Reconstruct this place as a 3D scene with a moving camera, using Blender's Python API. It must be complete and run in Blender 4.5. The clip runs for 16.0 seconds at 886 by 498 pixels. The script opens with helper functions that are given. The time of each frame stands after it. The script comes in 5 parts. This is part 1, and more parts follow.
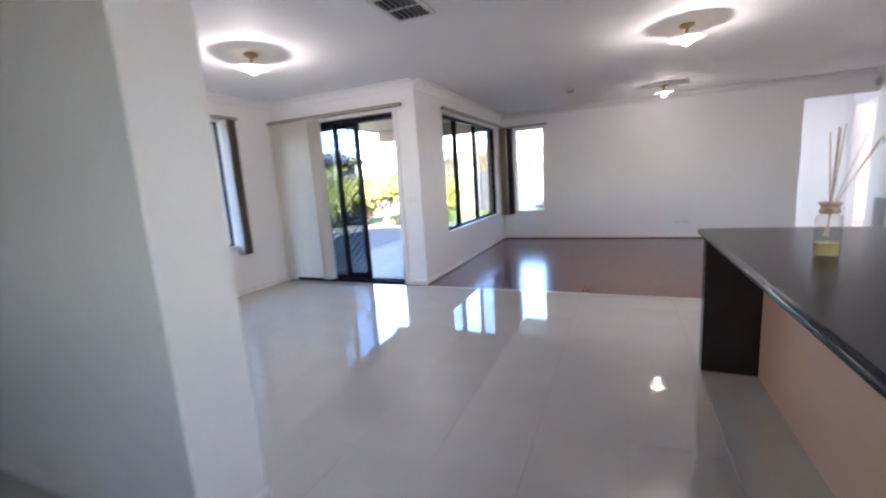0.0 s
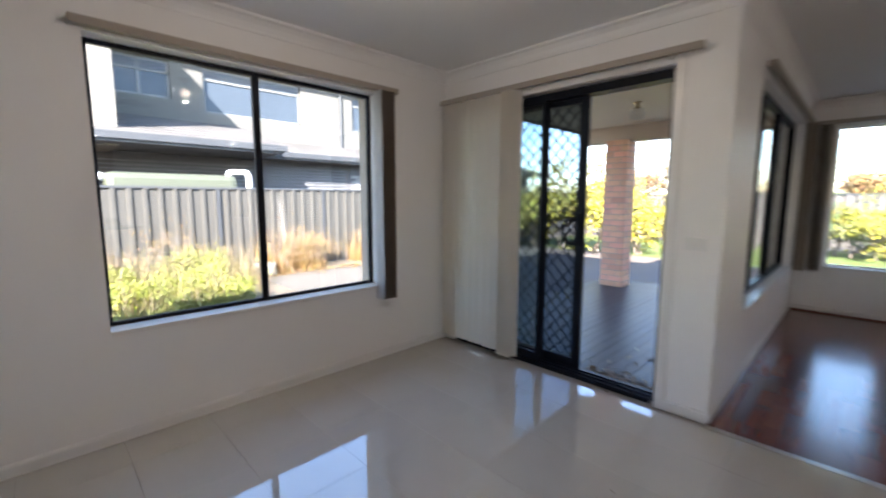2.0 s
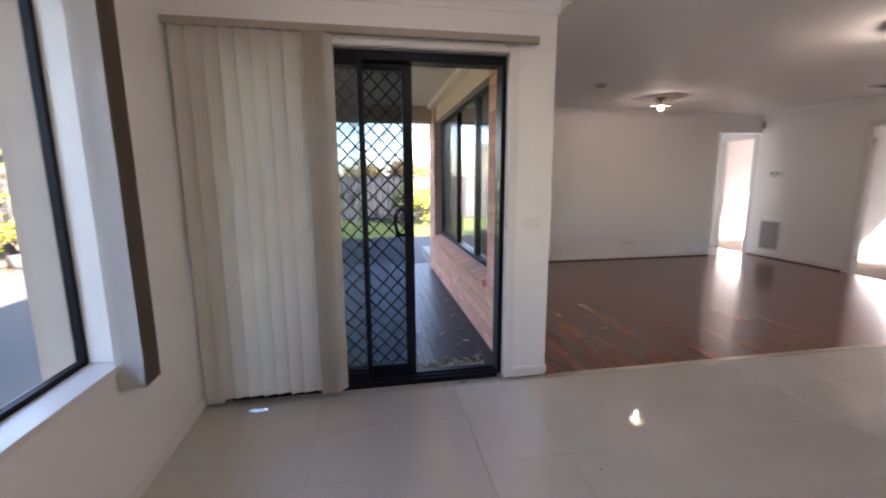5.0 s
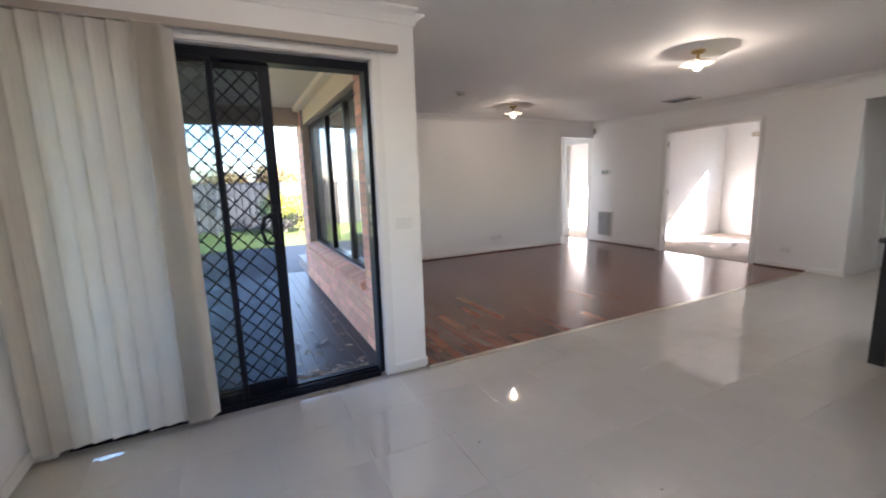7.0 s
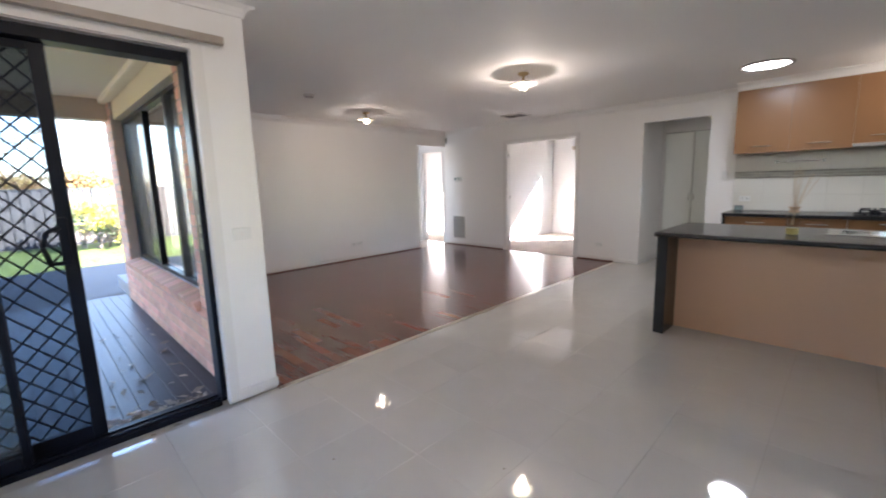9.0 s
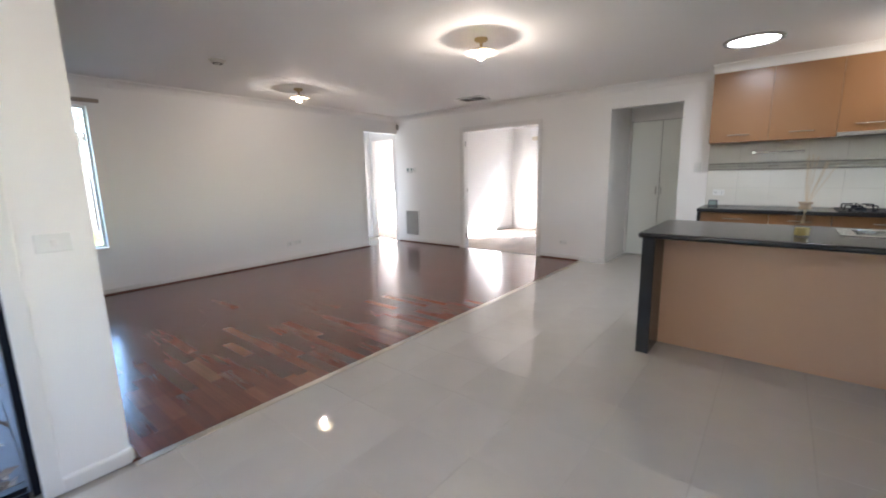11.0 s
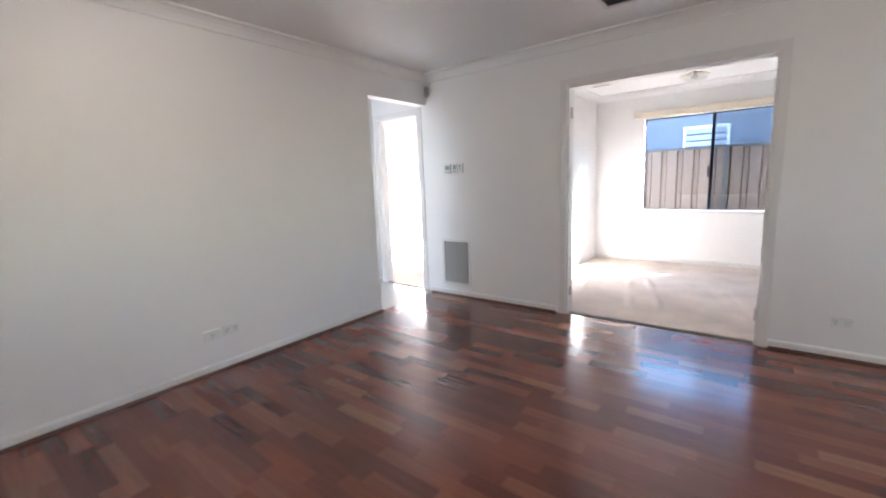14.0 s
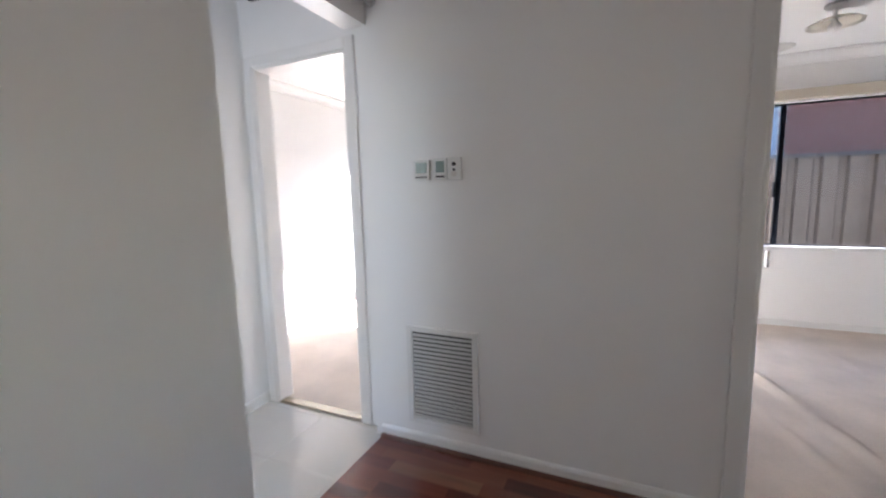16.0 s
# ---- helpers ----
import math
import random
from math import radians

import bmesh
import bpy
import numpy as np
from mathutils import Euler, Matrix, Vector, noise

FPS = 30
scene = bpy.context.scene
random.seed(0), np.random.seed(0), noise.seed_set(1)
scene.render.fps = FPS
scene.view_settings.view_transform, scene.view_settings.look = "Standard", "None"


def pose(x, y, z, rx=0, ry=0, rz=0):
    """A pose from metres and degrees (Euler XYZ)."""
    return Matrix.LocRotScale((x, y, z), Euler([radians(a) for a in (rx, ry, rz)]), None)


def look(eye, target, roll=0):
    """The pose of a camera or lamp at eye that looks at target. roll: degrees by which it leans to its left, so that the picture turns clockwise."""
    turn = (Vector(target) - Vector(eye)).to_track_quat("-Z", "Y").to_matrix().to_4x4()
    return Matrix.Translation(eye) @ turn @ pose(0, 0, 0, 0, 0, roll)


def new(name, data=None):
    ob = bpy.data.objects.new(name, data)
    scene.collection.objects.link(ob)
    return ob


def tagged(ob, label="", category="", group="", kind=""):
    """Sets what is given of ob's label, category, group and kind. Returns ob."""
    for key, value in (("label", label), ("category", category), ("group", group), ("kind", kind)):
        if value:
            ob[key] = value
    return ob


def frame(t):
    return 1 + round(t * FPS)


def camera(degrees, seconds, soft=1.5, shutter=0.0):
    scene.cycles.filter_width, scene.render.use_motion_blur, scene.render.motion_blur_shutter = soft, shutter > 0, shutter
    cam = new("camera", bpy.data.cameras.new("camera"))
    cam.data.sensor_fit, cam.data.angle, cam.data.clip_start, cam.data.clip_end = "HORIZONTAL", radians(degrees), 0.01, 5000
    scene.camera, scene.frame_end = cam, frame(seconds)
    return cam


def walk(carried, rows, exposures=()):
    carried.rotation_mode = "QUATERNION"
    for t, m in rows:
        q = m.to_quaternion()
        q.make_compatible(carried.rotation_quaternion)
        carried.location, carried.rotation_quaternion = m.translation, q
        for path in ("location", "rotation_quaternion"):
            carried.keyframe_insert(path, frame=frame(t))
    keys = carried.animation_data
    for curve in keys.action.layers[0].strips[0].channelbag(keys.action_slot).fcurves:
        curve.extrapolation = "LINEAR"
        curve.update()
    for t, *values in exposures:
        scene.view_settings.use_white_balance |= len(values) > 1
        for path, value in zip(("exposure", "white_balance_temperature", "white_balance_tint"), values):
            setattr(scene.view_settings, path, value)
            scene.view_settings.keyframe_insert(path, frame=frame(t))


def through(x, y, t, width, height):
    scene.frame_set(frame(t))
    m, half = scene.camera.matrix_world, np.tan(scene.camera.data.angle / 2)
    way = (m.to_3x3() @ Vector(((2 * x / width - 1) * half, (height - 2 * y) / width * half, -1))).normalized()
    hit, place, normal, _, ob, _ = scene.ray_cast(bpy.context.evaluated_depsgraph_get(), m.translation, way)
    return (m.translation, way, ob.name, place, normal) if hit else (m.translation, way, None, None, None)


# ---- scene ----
cam = camera(94.2, 16.0, soft=1.9, shutter=0.5)
PATH = [
    (0, (2.211, -4.437, 1.275), (1.41, -2.635, 0.942), -3.8),
    (0.5, (1.85, -3.947, 1.288), (1.264, -2.051, 1.034), -2.1),
    (1, (1.546, -3.437, 1.302), (0.771, -1.613, 1.037), -0.4),
    (1.5, (1.119, -3.023, 1.283), (0.092, -1.327, 1.019), 1.0),
    (2, (0.539, -2.736, 1.325), (-0.876, -1.344, 1.08), 0.1),
    (2.5, (0.009, -2.604, 1.315), (-1.486, -1.298, 1.072), 1.6),
    (3, (-0.448, -2.505, 1.348), (-1.73, -1.006, 1.02), -2.3),
    (3.5, (-0.887, -2.452, 1.311), (-1.771, -0.678, 1.041), -2.9),
    (4, (-1.122, -2.486, 1.332), (-1.466, -0.543, 1.011), -1.6),
    (6.5, (-1.188, -2.622, 1.35), (-0.455, -0.793, 1.012), -1.7),
    (7, (-1.153, -2.64, 1.34), (-0.27, -0.876, 1.014), -1.8),
    (7.5, (-1.136, -2.633, 1.333), (-0.121, -0.94, 1.012), -1.7),
    (8, (-1.123, -2.647, 1.329), (0.028, -1.041, 1.015), -1.7),
    (8.5, (-1.091, -2.663, 1.337), (0.189, -1.159, 1.022), -1.7),
    (9, (-1.058, -2.686, 1.336), (0.344, -1.295, 1.02), -1.6),
    (9.5, (-1.028, -2.717, 1.334), (0.476, -1.439, 1.013), -1.5),
    (12, (0.228, -1.436, 1.277), (1.757, -0.197, 0.922), -1.1),
    (12.5, (0.573, -0.905, 1.278), (2.082, 0.367, 0.951), -1.5),
    (13, (1.014, -0.404, 1.259), (2.517, 0.883, 0.973), -1.9),
    (13.5, (1.454, 0.145, 1.26), (2.942, 1.448, 0.965), -1.7),
    (14, (1.892, 0.694, 1.281), (3.451, 1.905, 0.956), -2.3),
    (14.5, (2.285, 1.241, 1.279), (3.885, 2.406, 0.994), -1.7),
    (15, (2.743, 1.708, 1.29), (4.411, 2.774, 1.011), -2.0),
    (15.5, (3.266, 2.128, 1.278), (4.96, 3.162, 1.033), -1.1),
    (16, (3.761, 2.518, 1.289), (5.57, 3.331, 1.031), -1.4),
]
EXPOSURES = [(0, 4.07, 5650, 21), (0.5, 3.63, 5750, 20), (1.0, 3.30, 5900, 20), (1.5, 3.31, 6150, 20), (2.0, 3.15, 6350, 18), (2.5, 3.13, 6450, 20), (3.0, 2.89, 6500, 21), (3.5, 2.78, 6500, 22), (4.0, 3.00, 6650, 26), (6.5, 3.64, 6450, 21), (7.5, 3.82, 6150, 18), (9.5, 3.94, 6200, 18), (12.0, 4.21, 5950, 14), (13.5, 4.20, 5900, 15), (15.0, 3.72, 5900, 15), (16, 3.46, 5900, 15)]
walk(cam, [(t, look(eye, target, roll)) for t, eye, target, roll in PATH], EXPOSURES)

# ---- light ----
SUN_WAY = Vector((-0.85, 1.0, -0.77)).normalized()      # the way the sunlight travels
world = bpy.data.worlds.new("world")
scene.world = world
world.use_nodes = True
wn = world.node_tree
sky = wn.nodes.new("ShaderNodeTexSky")
sky.sky_type = "NISHITA"
sky.sun_disc = False
sky.dust_density, sky.ozone_density = 0.4, 2.0
sky.sun_elevation = math.asin(-SUN_WAY.z)
sky.sun_rotation = math.atan2(-SUN_WAY.x, -SUN_WAY.y)
wn.nodes["Background"].inputs["Strength"].default_value = 0.15
wn.links.new(sky.outputs[0], wn.nodes["Background"].inputs["Color"])
sun = new("sun", bpy.data.lights.new("sun", "SUN"))
sun.data.energy, sun.data.angle, sun.data.color = 5.0, radians(0.5), (1.0, 0.96, 0.90)
sun.matrix_world = look((0, 0, 30), Vector((0, 0, 30)) + SUN_WAY)


def window_fill(at, target, width, height, power):
    """A fill lamp added in the opening of an unseen window, in place of the sky's light."""
    l = new("window_fill", bpy.data.lights.new("window_fill", "AREA"))
    l.data.shape, l.data.size, l.data.size_y = "RECTANGLE", width, height
    l.data.energy, l.data.color = power, (1.0, 0.99, 0.97)
    l.matrix_world = look(at, target)


# added lamps that brighten two rooms through windows out of view
window_fill((8.51, 4.2, 1.3), (5.0, 4.2, 1.3), 2.1, 1.5, 0.3)      # bedroom
window_fill((3.90, 4.21, 1.2), (6.0, 4.21, 1.2), 0.55, 1.7, 0.65)   # passage


# ---- materials ----
def material(name, color, rough=0.5, metal=0.0, var=0.08, grain=0.0, scale=6.0, bump=0.0, bump_scale=60.0, coat=0.0, spec=0.5):
    """A surface with slow stains (scale) and fine grain and relief (bump_scale, per metre)."""
    m = bpy.data.materials.new(name)
    m.use_nodes = True
    nt = m.node_tree
    b = nt.nodes["Principled BSDF"]
    b.inputs["Roughness"].default_value = rough
    b.inputs["Metallic"].default_value = metal
    b.inputs["Coat Weight"].default_value = coat
    b.inputs["Coat Roughness"].default_value = 0.13
    b.inputs["Specular IOR Level"].default_value = spec
    co = nt.nodes.new("ShaderNodeTexCoord")
    big = nt.nodes.new("ShaderNodeTexNoise")
    big.inputs["Scale"].default_value, big.inputs["Detail"].default_value = scale / 6, 5
    nt.links.new(co.outputs["Object"], big.inputs["Vector"])
    fine = nt.nodes.new("ShaderNodeTexNoise")
    fine.inputs["Scale"].default_value, fine.inputs["Detail"].default_value = bump_scale, 4
    nt.links.new(co.outputs["Object"], fine.inputs["Vector"])
    mix = nt.nodes.new("ShaderNodeMix")
    mix.data_type = "RGBA"
    mix.inputs["A"].default_value = tuple(max(0, c * (1 - var)) for c in color) + (1,)
    mix.inputs["B"].default_value = tuple(min(1, c * (1 + var)) for c in color) + (1,)
    add = nt.nodes.new("ShaderNodeMath")
    add.operation = "MULTIPLY_ADD"
    nt.links.new(fine.outputs["Fac"], add.inputs[0])
    add.inputs[1].default_value = grain
    nt.links.new(big.outputs["Fac"], add.inputs[2])
    off = nt.nodes.new("ShaderNodeMath")
    off.operation, off.use_clamp = "SUBTRACT", True
    nt.links.new(add.outputs[0], off.inputs[0])
    off.inputs[1].default_value = grain / 2
    nt.links.new(off.outputs[0], mix.inputs["Factor"])
    nt.links.new(mix.outputs["Result"], b.inputs["Base Color"])
    if bump:
        bp = nt.nodes.new("ShaderNodeBump")
        bp.inputs["Strength"].default_value, bp.inputs["Distance"].default_value = bump, 0.004
        nt.links.new(fine.outputs["Fac"], bp.inputs["Height"])
        nt.links.new(bp.outputs[0], b.inputs["Normal"])
    return m


def vary(m, how, hue=0.0, value=0.2, saturation=0.0):
    """Let each piece differ: how is 'object' or 'island'."""
    nt = m.node_tree
    b = nt.nodes["Principled BSDF"]
    link = b.inputs["Base Color"].links[0]
    src = link.from_socket
    hsv = nt.nodes.new("ShaderNodeHueSaturation")
    if how == "object":
        rnd = nt.nodes.new("ShaderNodeObjectInfo").outputs["Random"]
    else:
        rnd = nt.nodes.new("ShaderNodeNewGeometry").outputs["Random Per Island"]
    for name, mid, span, k in (("Value", 1.0, value, 1.0), ("Hue", 0.5, hue, 7.31), ("Saturation", 1.0, saturation, 3.77)):
        if not span:
            continue
        a = nt.nodes.new("ShaderNodeMath")
        a.operation = "MULTIPLY"
        nt.links.new(rnd, a.inputs[0])
        a.inputs[1].default_value = k
        f = nt.nodes.new("ShaderNodeMath")
        f.operation = "FRACT"
        nt.links.new(a.outputs[0], f.inputs[0])
        r = nt.nodes.new("ShaderNodeMapRange")
        nt.links.new(f.outputs[0], r.inputs["Value"])
        r.inputs["To Min"].default_value, r.inputs["To Max"].default_value = mid - span, mid + span
        nt.links.new(r.outputs[0], hsv.inputs[name])
    nt.links.new(src, hsv.inputs["Color"])
    nt.links.new(hsv.outputs[0], b.inputs["Base Color"])
    return m


def glow(name, color, strength):
    m = bpy.data.materials.new(name)
    m.use_nodes = True
    b = m.node_tree.nodes["Principled BSDF"]
    b.inputs["Base Color"].default_value = (*color, 1)
    b.inputs["Emission Color"].default_value = (*color, 1)
    b.inputs["Emission Strength"].default_value = strength
    return m


def clear_glass(name, tint=(0.93, 0.96, 0.95), rough=0.0):
    """Thin window glass: mostly clear, with a mirror's share of gloss."""
    m = bpy.data.materials.new(name)
    m.use_nodes = True
    nt = m.node_tree
    nt.nodes.clear()
    out = nt.nodes.new("ShaderNodeOutputMaterial")
    tr = nt.nodes.new("ShaderNodeBsdfTransparent")
    tr.inputs["Color"].default_value = (*tint, 1)
    gl = nt.nodes.new("ShaderNodeBsdfGlossy")
    gl.inputs["Roughness"].default_value = rough
    mx = nt.nodes.new("ShaderNodeMixShader")
    lw = nt.nodes.new("ShaderNodeLayerWeight")
    lw.inputs["Blend"].default_value = 0.5
    pw = nt.nodes.new("ShaderNodeMath")
    pw.operation = "POWER"
    nt.links.new(lw.outputs["Facing"], pw.inputs[0])
    pw.inputs[1].default_value = 5.0
    fr = nt.nodes.new("ShaderNodeMath")
    fr.operation = "MULTIPLY_ADD"
    nt.links.new(pw.outputs[0], fr.inputs[0])
    fr.inputs[1].default_value, fr.inputs[2].default_value = 0.85, 0.03
    nt.links.new(fr.outputs[0], mx.inputs[0])
    nt.links.new(tr.outputs[0], mx.inputs[1])
    nt.links.new(gl.outputs[0], mx.inputs[2])
    nt.links.new(mx.outputs[0], out.inputs["Surface"])
    return m


PAINT = material("wall_paint", (0.87, 0.857, 0.838), 0.42, var=0.025, scale=5, bump=0.05, bump_scale=220)
CEILING = material("ceiling_paint", (0.86, 0.85, 0.835), 0.7, var=0.02, scale=4, bump=0.05, bump_scale=160)
TRIM = material("gloss_white", (0.8, 0.785, 0.76), 0.28, var=0.03, scale=8)
CLOSET = material("closet_paint", (0.82, 0.85, 0.80), 0.35, var=0.02)
TILE = vary(material("polished_tile", (0.54, 0.515, 0.468), 0.04, var=0.06, scale=14, bump_scale=9, grain=0.25, spec=1.0), "object", value=0.012)
TILE.node_tree.nodes["Principled BSDF"].inputs["IOR"].default_value = 1.75
GROUT = material("grout", (0.36, 0.335, 0.30), 0.8, var=0.15, scale=30)
CARPET = material("carpet", (0.60, 0.51, 0.43), 0.95, var=0.3, scale=16, grain=0.6, bump=0.9, bump_scale=260, spec=0.1)
BLACK = material("black_alu", (0.006, 0.008, 0.014), 0.42, var=0.2, spec=0.14)
LAMINATE = material("black_laminate", (0.022, 0.023, 0.026), 0.22, var=0.3, scale=40, bump_scale=120, grain=0.5)
STEEL = material("steel", (0.62, 0.62, 0.6), 0.22, metal=1.0, var=0.05)
CHROME = material("chrome", (0.75, 0.75, 0.74), 0.08, metal=1.0, var=0.03)
PVC = material("white_pvc", (0.8, 0.8, 0.78), 0.35, var=0.03)
BRICK = vary(material("clay_brick", (0.72, 0.42, 0.29), 0.85, var=0.18, scale=40, grain=0.5, bump=0.6, bump_scale=120), "object", hue=0.012, value=0.16)
BRICK_MASS = vary(material("clay_brick_mass", (0.52, 0.26, 0.165), 0.85, var=0.18, scale=40, grain=0.5, bump=0.6, bump_scale=120), "island", hue=0.012, value=0.16)
MORTAR = material("mortar", (0.42, 0.35, 0.29), 0.9, var=0.15, scale=40, bump=0.5, bump_scale=200)
CREAM = material("cream_cladding", (0.78, 0.68, 0.46), 0.6, var=0.05)
SOFFIT = material("soffit", (0.90, 0.81, 0.60), 0.6, var=0.03)
DECK = vary(material("deck_board", (0.036, 0.037, 0.042), 0.36, var=0.4, scale=20, grain=0.4, bump=0.4, bump_scale=60, spec=0.12), "object", value=0.15)
CONCRETE = material("concrete", (0.125, 0.106, 0.086), 0.85, var=0.18, scale=5, grain=0.3, bump=0.4, bump_scale=90)
SOIL = material("soil", (0.15, 0.115, 0.08), 0.95, var=0.3, scale=14, grain=0.5, bump=0.9, bump_scale=40)
LAWN = material("lawn", (0.09, 0.12, 0.02), 0.9, var=0.3, scale=12, grain=0.6, bump=0.9, bump_scale=70)
FENCE = material("fence_steel", (0.066, 0.060, 0.052), 0.5, var=0.08, scale=9)
RENDER = material("render_grey", (0.115, 0.107, 0.095), 0.9, var=0.06, scale=5, bump=0.3, bump_scale=80)
RENDER_PALE = material("render_pale", (0.155, 0.14, 0.12), 0.9, var=0.05, scale=5, bump=0.3, bump_scale=80)
ROOF_TILE = vary(material("roof_tile", (0.10, 0.088, 0.08), 0.8, var=0.2, scale=20), "island", value=0.2)
DARK_TRIM = material("dark_gutter", (0.045, 0.046, 0.05), 0.6, var=0.1)
CAB = material("cabinet_laminate", (0.25, 0.128, 0.056), 0.30, var=0.05, scale=10, bump_scale=40, grain=0.2)
BENCH_FACE = material("bench_laminate", (0.68, 0.435, 0.285), 0.4, var=0.04, scale=10, bump_scale=40, grain=0.2)
SPLASH = material("splash_tile", (0.72, 0.70, 0.64), 0.12, var=0.03)
GLASS = clear_glass("window_glass")


def fabric(name, color, through):
    """Woven blind cloth that lets part of the light through."""
    m = material(name, color, 0.85, var=0.05, scale=20, bump=0.3, bump_scale=300, spec=0.2)
    nt = m.node_tree
    b = nt.nodes["Principled BSDF"]
    tr = nt.nodes.new("ShaderNodeBsdfTranslucent")
    nt.links.new(b.inputs["Base Color"].links[0].from_socket, tr.inputs["Color"])
    mx = nt.nodes.new("ShaderNodeMixShader")
    mx.inputs[0].default_value = through
    nt.links.new(b.outputs[0], mx.inputs[1])
    nt.links.new(tr.outputs[0], mx.inputs[2])
    nt.links.new(mx.outputs[0], nt.nodes["Material Output"].inputs["Surface"])
    return m


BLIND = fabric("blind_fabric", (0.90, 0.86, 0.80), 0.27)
# taupe cloth as the window lights it, the light put into the colour
BLIND_LIT = fabric("blind_fabric_lit", (0.84, 0.83, 0.81), 0.2)
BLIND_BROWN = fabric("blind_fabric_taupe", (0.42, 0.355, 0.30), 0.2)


def timber(name, how):
    """Red-brown strip timber under gloss lacquer, its grain running along y."""
    m = material(name, (0.21, 0.066, 0.036), 0.24, var=0.12, scale=10, coat=0.42, spec=0.4)
    nt = m.node_tree
    b = nt.nodes["Principled BSDF"]
    geo = nt.nodes.new("ShaderNodeNewGeometry")
    mp = nt.nodes.new("ShaderNodeMapping")
    mp.inputs["Scale"].default_value = (90, 3, 1)
    nt.links.new(geo.outputs["Position"], mp.inputs["Vector"])
    gr = nt.nodes.new("ShaderNodeTexNoise")
    gr.inputs["Scale"].default_value, gr.inputs["Detail"].default_value = 1.0, 6
    nt.links.new(mp.outputs[0], gr.inputs["Vector"])
    mul = nt.nodes.new("ShaderNodeMix")
    mul.data_type, mul.blend_type = "RGBA", "MULTIPLY"
    mul.inputs["Factor"].default_value = 0.6
    ramp = nt.nodes.new("ShaderNodeMapRange")
    ramp.inputs["From Min"].default_value, ramp.inputs["From Max"].default_value = 0.3, 0.7
    ramp.inputs["To Min"].default_value, ramp.inputs["To Max"].default_value = 0.6, 1.15
    nt.links.new(gr.outputs["Fac"], ramp.inputs["Value"])
    nt.links.new(ramp.outputs[0], mul.inputs["B"])
    nt.links.new(mul.outputs["Result"], b.inputs["Base Color"])
    rnd = nt.nodes.new("ShaderNodeObjectInfo").outputs["Random"] if how == "object" else nt.nodes.new("ShaderNodeNewGeometry").outputs["Random Per Island"]
    tone = nt.nodes.new("ShaderNodeValToRGB")
    stops = ((0.0, (0.105, 0.028, 0.019)), (0.35, (0.155, 0.042, 0.026)), (0.7, (0.205, 0.058, 0.033)), (0.93, (0.24, 0.078, 0.043)), (1.0, (0.285, 0.115, 0.063)))
    while len(tone.color_ramp.elements) < len(stops):
        tone.color_ramp.elements.new(0.5)
    for e, (at, c) in zip(tone.color_ramp.elements, stops):
        e.position, e.color = at, (*c, 1)
    nt.links.new(rnd, tone.inputs[0])
    nt.links.new(tone.outputs[0], mul.inputs["A"])
    return m


STRIP = timber("timber_strip", "object")
STRIP_MASS = timber("timber_strip_mass", "island")


# ---- builders ----
def box(bm, x0, x1, y0, y1, z0, z1):
    r = bmesh.ops.create_cube(bm, size=1.0, matrix=Matrix.LocRotScale(((x0 + x1) / 2, (y0 + y1) / 2, (z0 + z1) / 2), None, (abs(x1 - x0), abs(y1 - y0), abs(z1 - z0))))
    return r["verts"]


def tube(bm, a, b, r, r2=None, seg=12, caps=True):
    a, b = Vector(a), Vector(b)
    d = b - a
    m = Matrix.Translation((a + b) / 2) @ d.to_track_quat("Z", "Y").to_matrix().to_4x4()
    return bmesh.ops.create_cone(bm, cap_ends=caps, segments=seg, radius1=r, radius2=r if r2 is None else r2, depth=d.length, matrix=m)["verts"]


def lathe(bm, profile, at=(0, 0, 0), seg=24, wave=0.0, waves=0):
    """Turn a profile of (radius, height) round the upright axis through at; wave frills it."""
    rings = []
    for r, z in profile:
        ring = []
        for i in range(seg):
            a = 2 * math.pi * i / seg
            k = r * (1 + wave * math.cos(waves * a)) if waves else r
            ring.append(bm.verts.new((at[0] + k * math.cos(a), at[1] + k * math.sin(a), at[2] + z)))
        rings.append(ring)
    for p, q in zip(rings, rings[1:]):
        for i in range(seg):
            bm.faces.new((p[i], p[(i + 1) % seg], q[(i + 1) % seg], q[i]))
    return rings


def part(name, bm, mat, parent=None, label="", bevel=0.0, smooth=False):
    """One mesh object out of a bmesh, under parent if there is one."""
    if bevel:
        bmesh.ops.bevel(bm, geom=bm.edges[:], offset=bevel, segments=2, profile=0.6, affect="EDGES", clamp_overlap=True)
    bmesh.ops.recalc_face_normals(bm, faces=bm.faces[:])
    me = bpy.data.meshes.new(name)
    bm.to_mesh(me)
    bm.free()
    me.materials.append(mat)
    if smooth:
        for p in me.polygons:
            p.use_smooth = True
    ob = new(name, me)
    if parent:
        ob.parent = parent
        ob.matrix_parent_inverse = parent.matrix_basis.inverted()
    if label:
        tagged(ob, label)
    return ob


def block(name, dims, mat, parent=None, label="", bevel=0.0):
    bm = bmesh.new()
    box(bm, *dims)
    return part(name, bm, mat, parent, label, bevel)


def thing(name, at, label, category, group="", kind=""):
    ob = new(name)
    ob.empty_display_size = 0.1
    ob.matrix_basis = Matrix.Translation(at)
    return tagged(ob, label, category, group, kind)


def structure(ob, label, category):
    return tagged(ob, label, category, kind="structure")


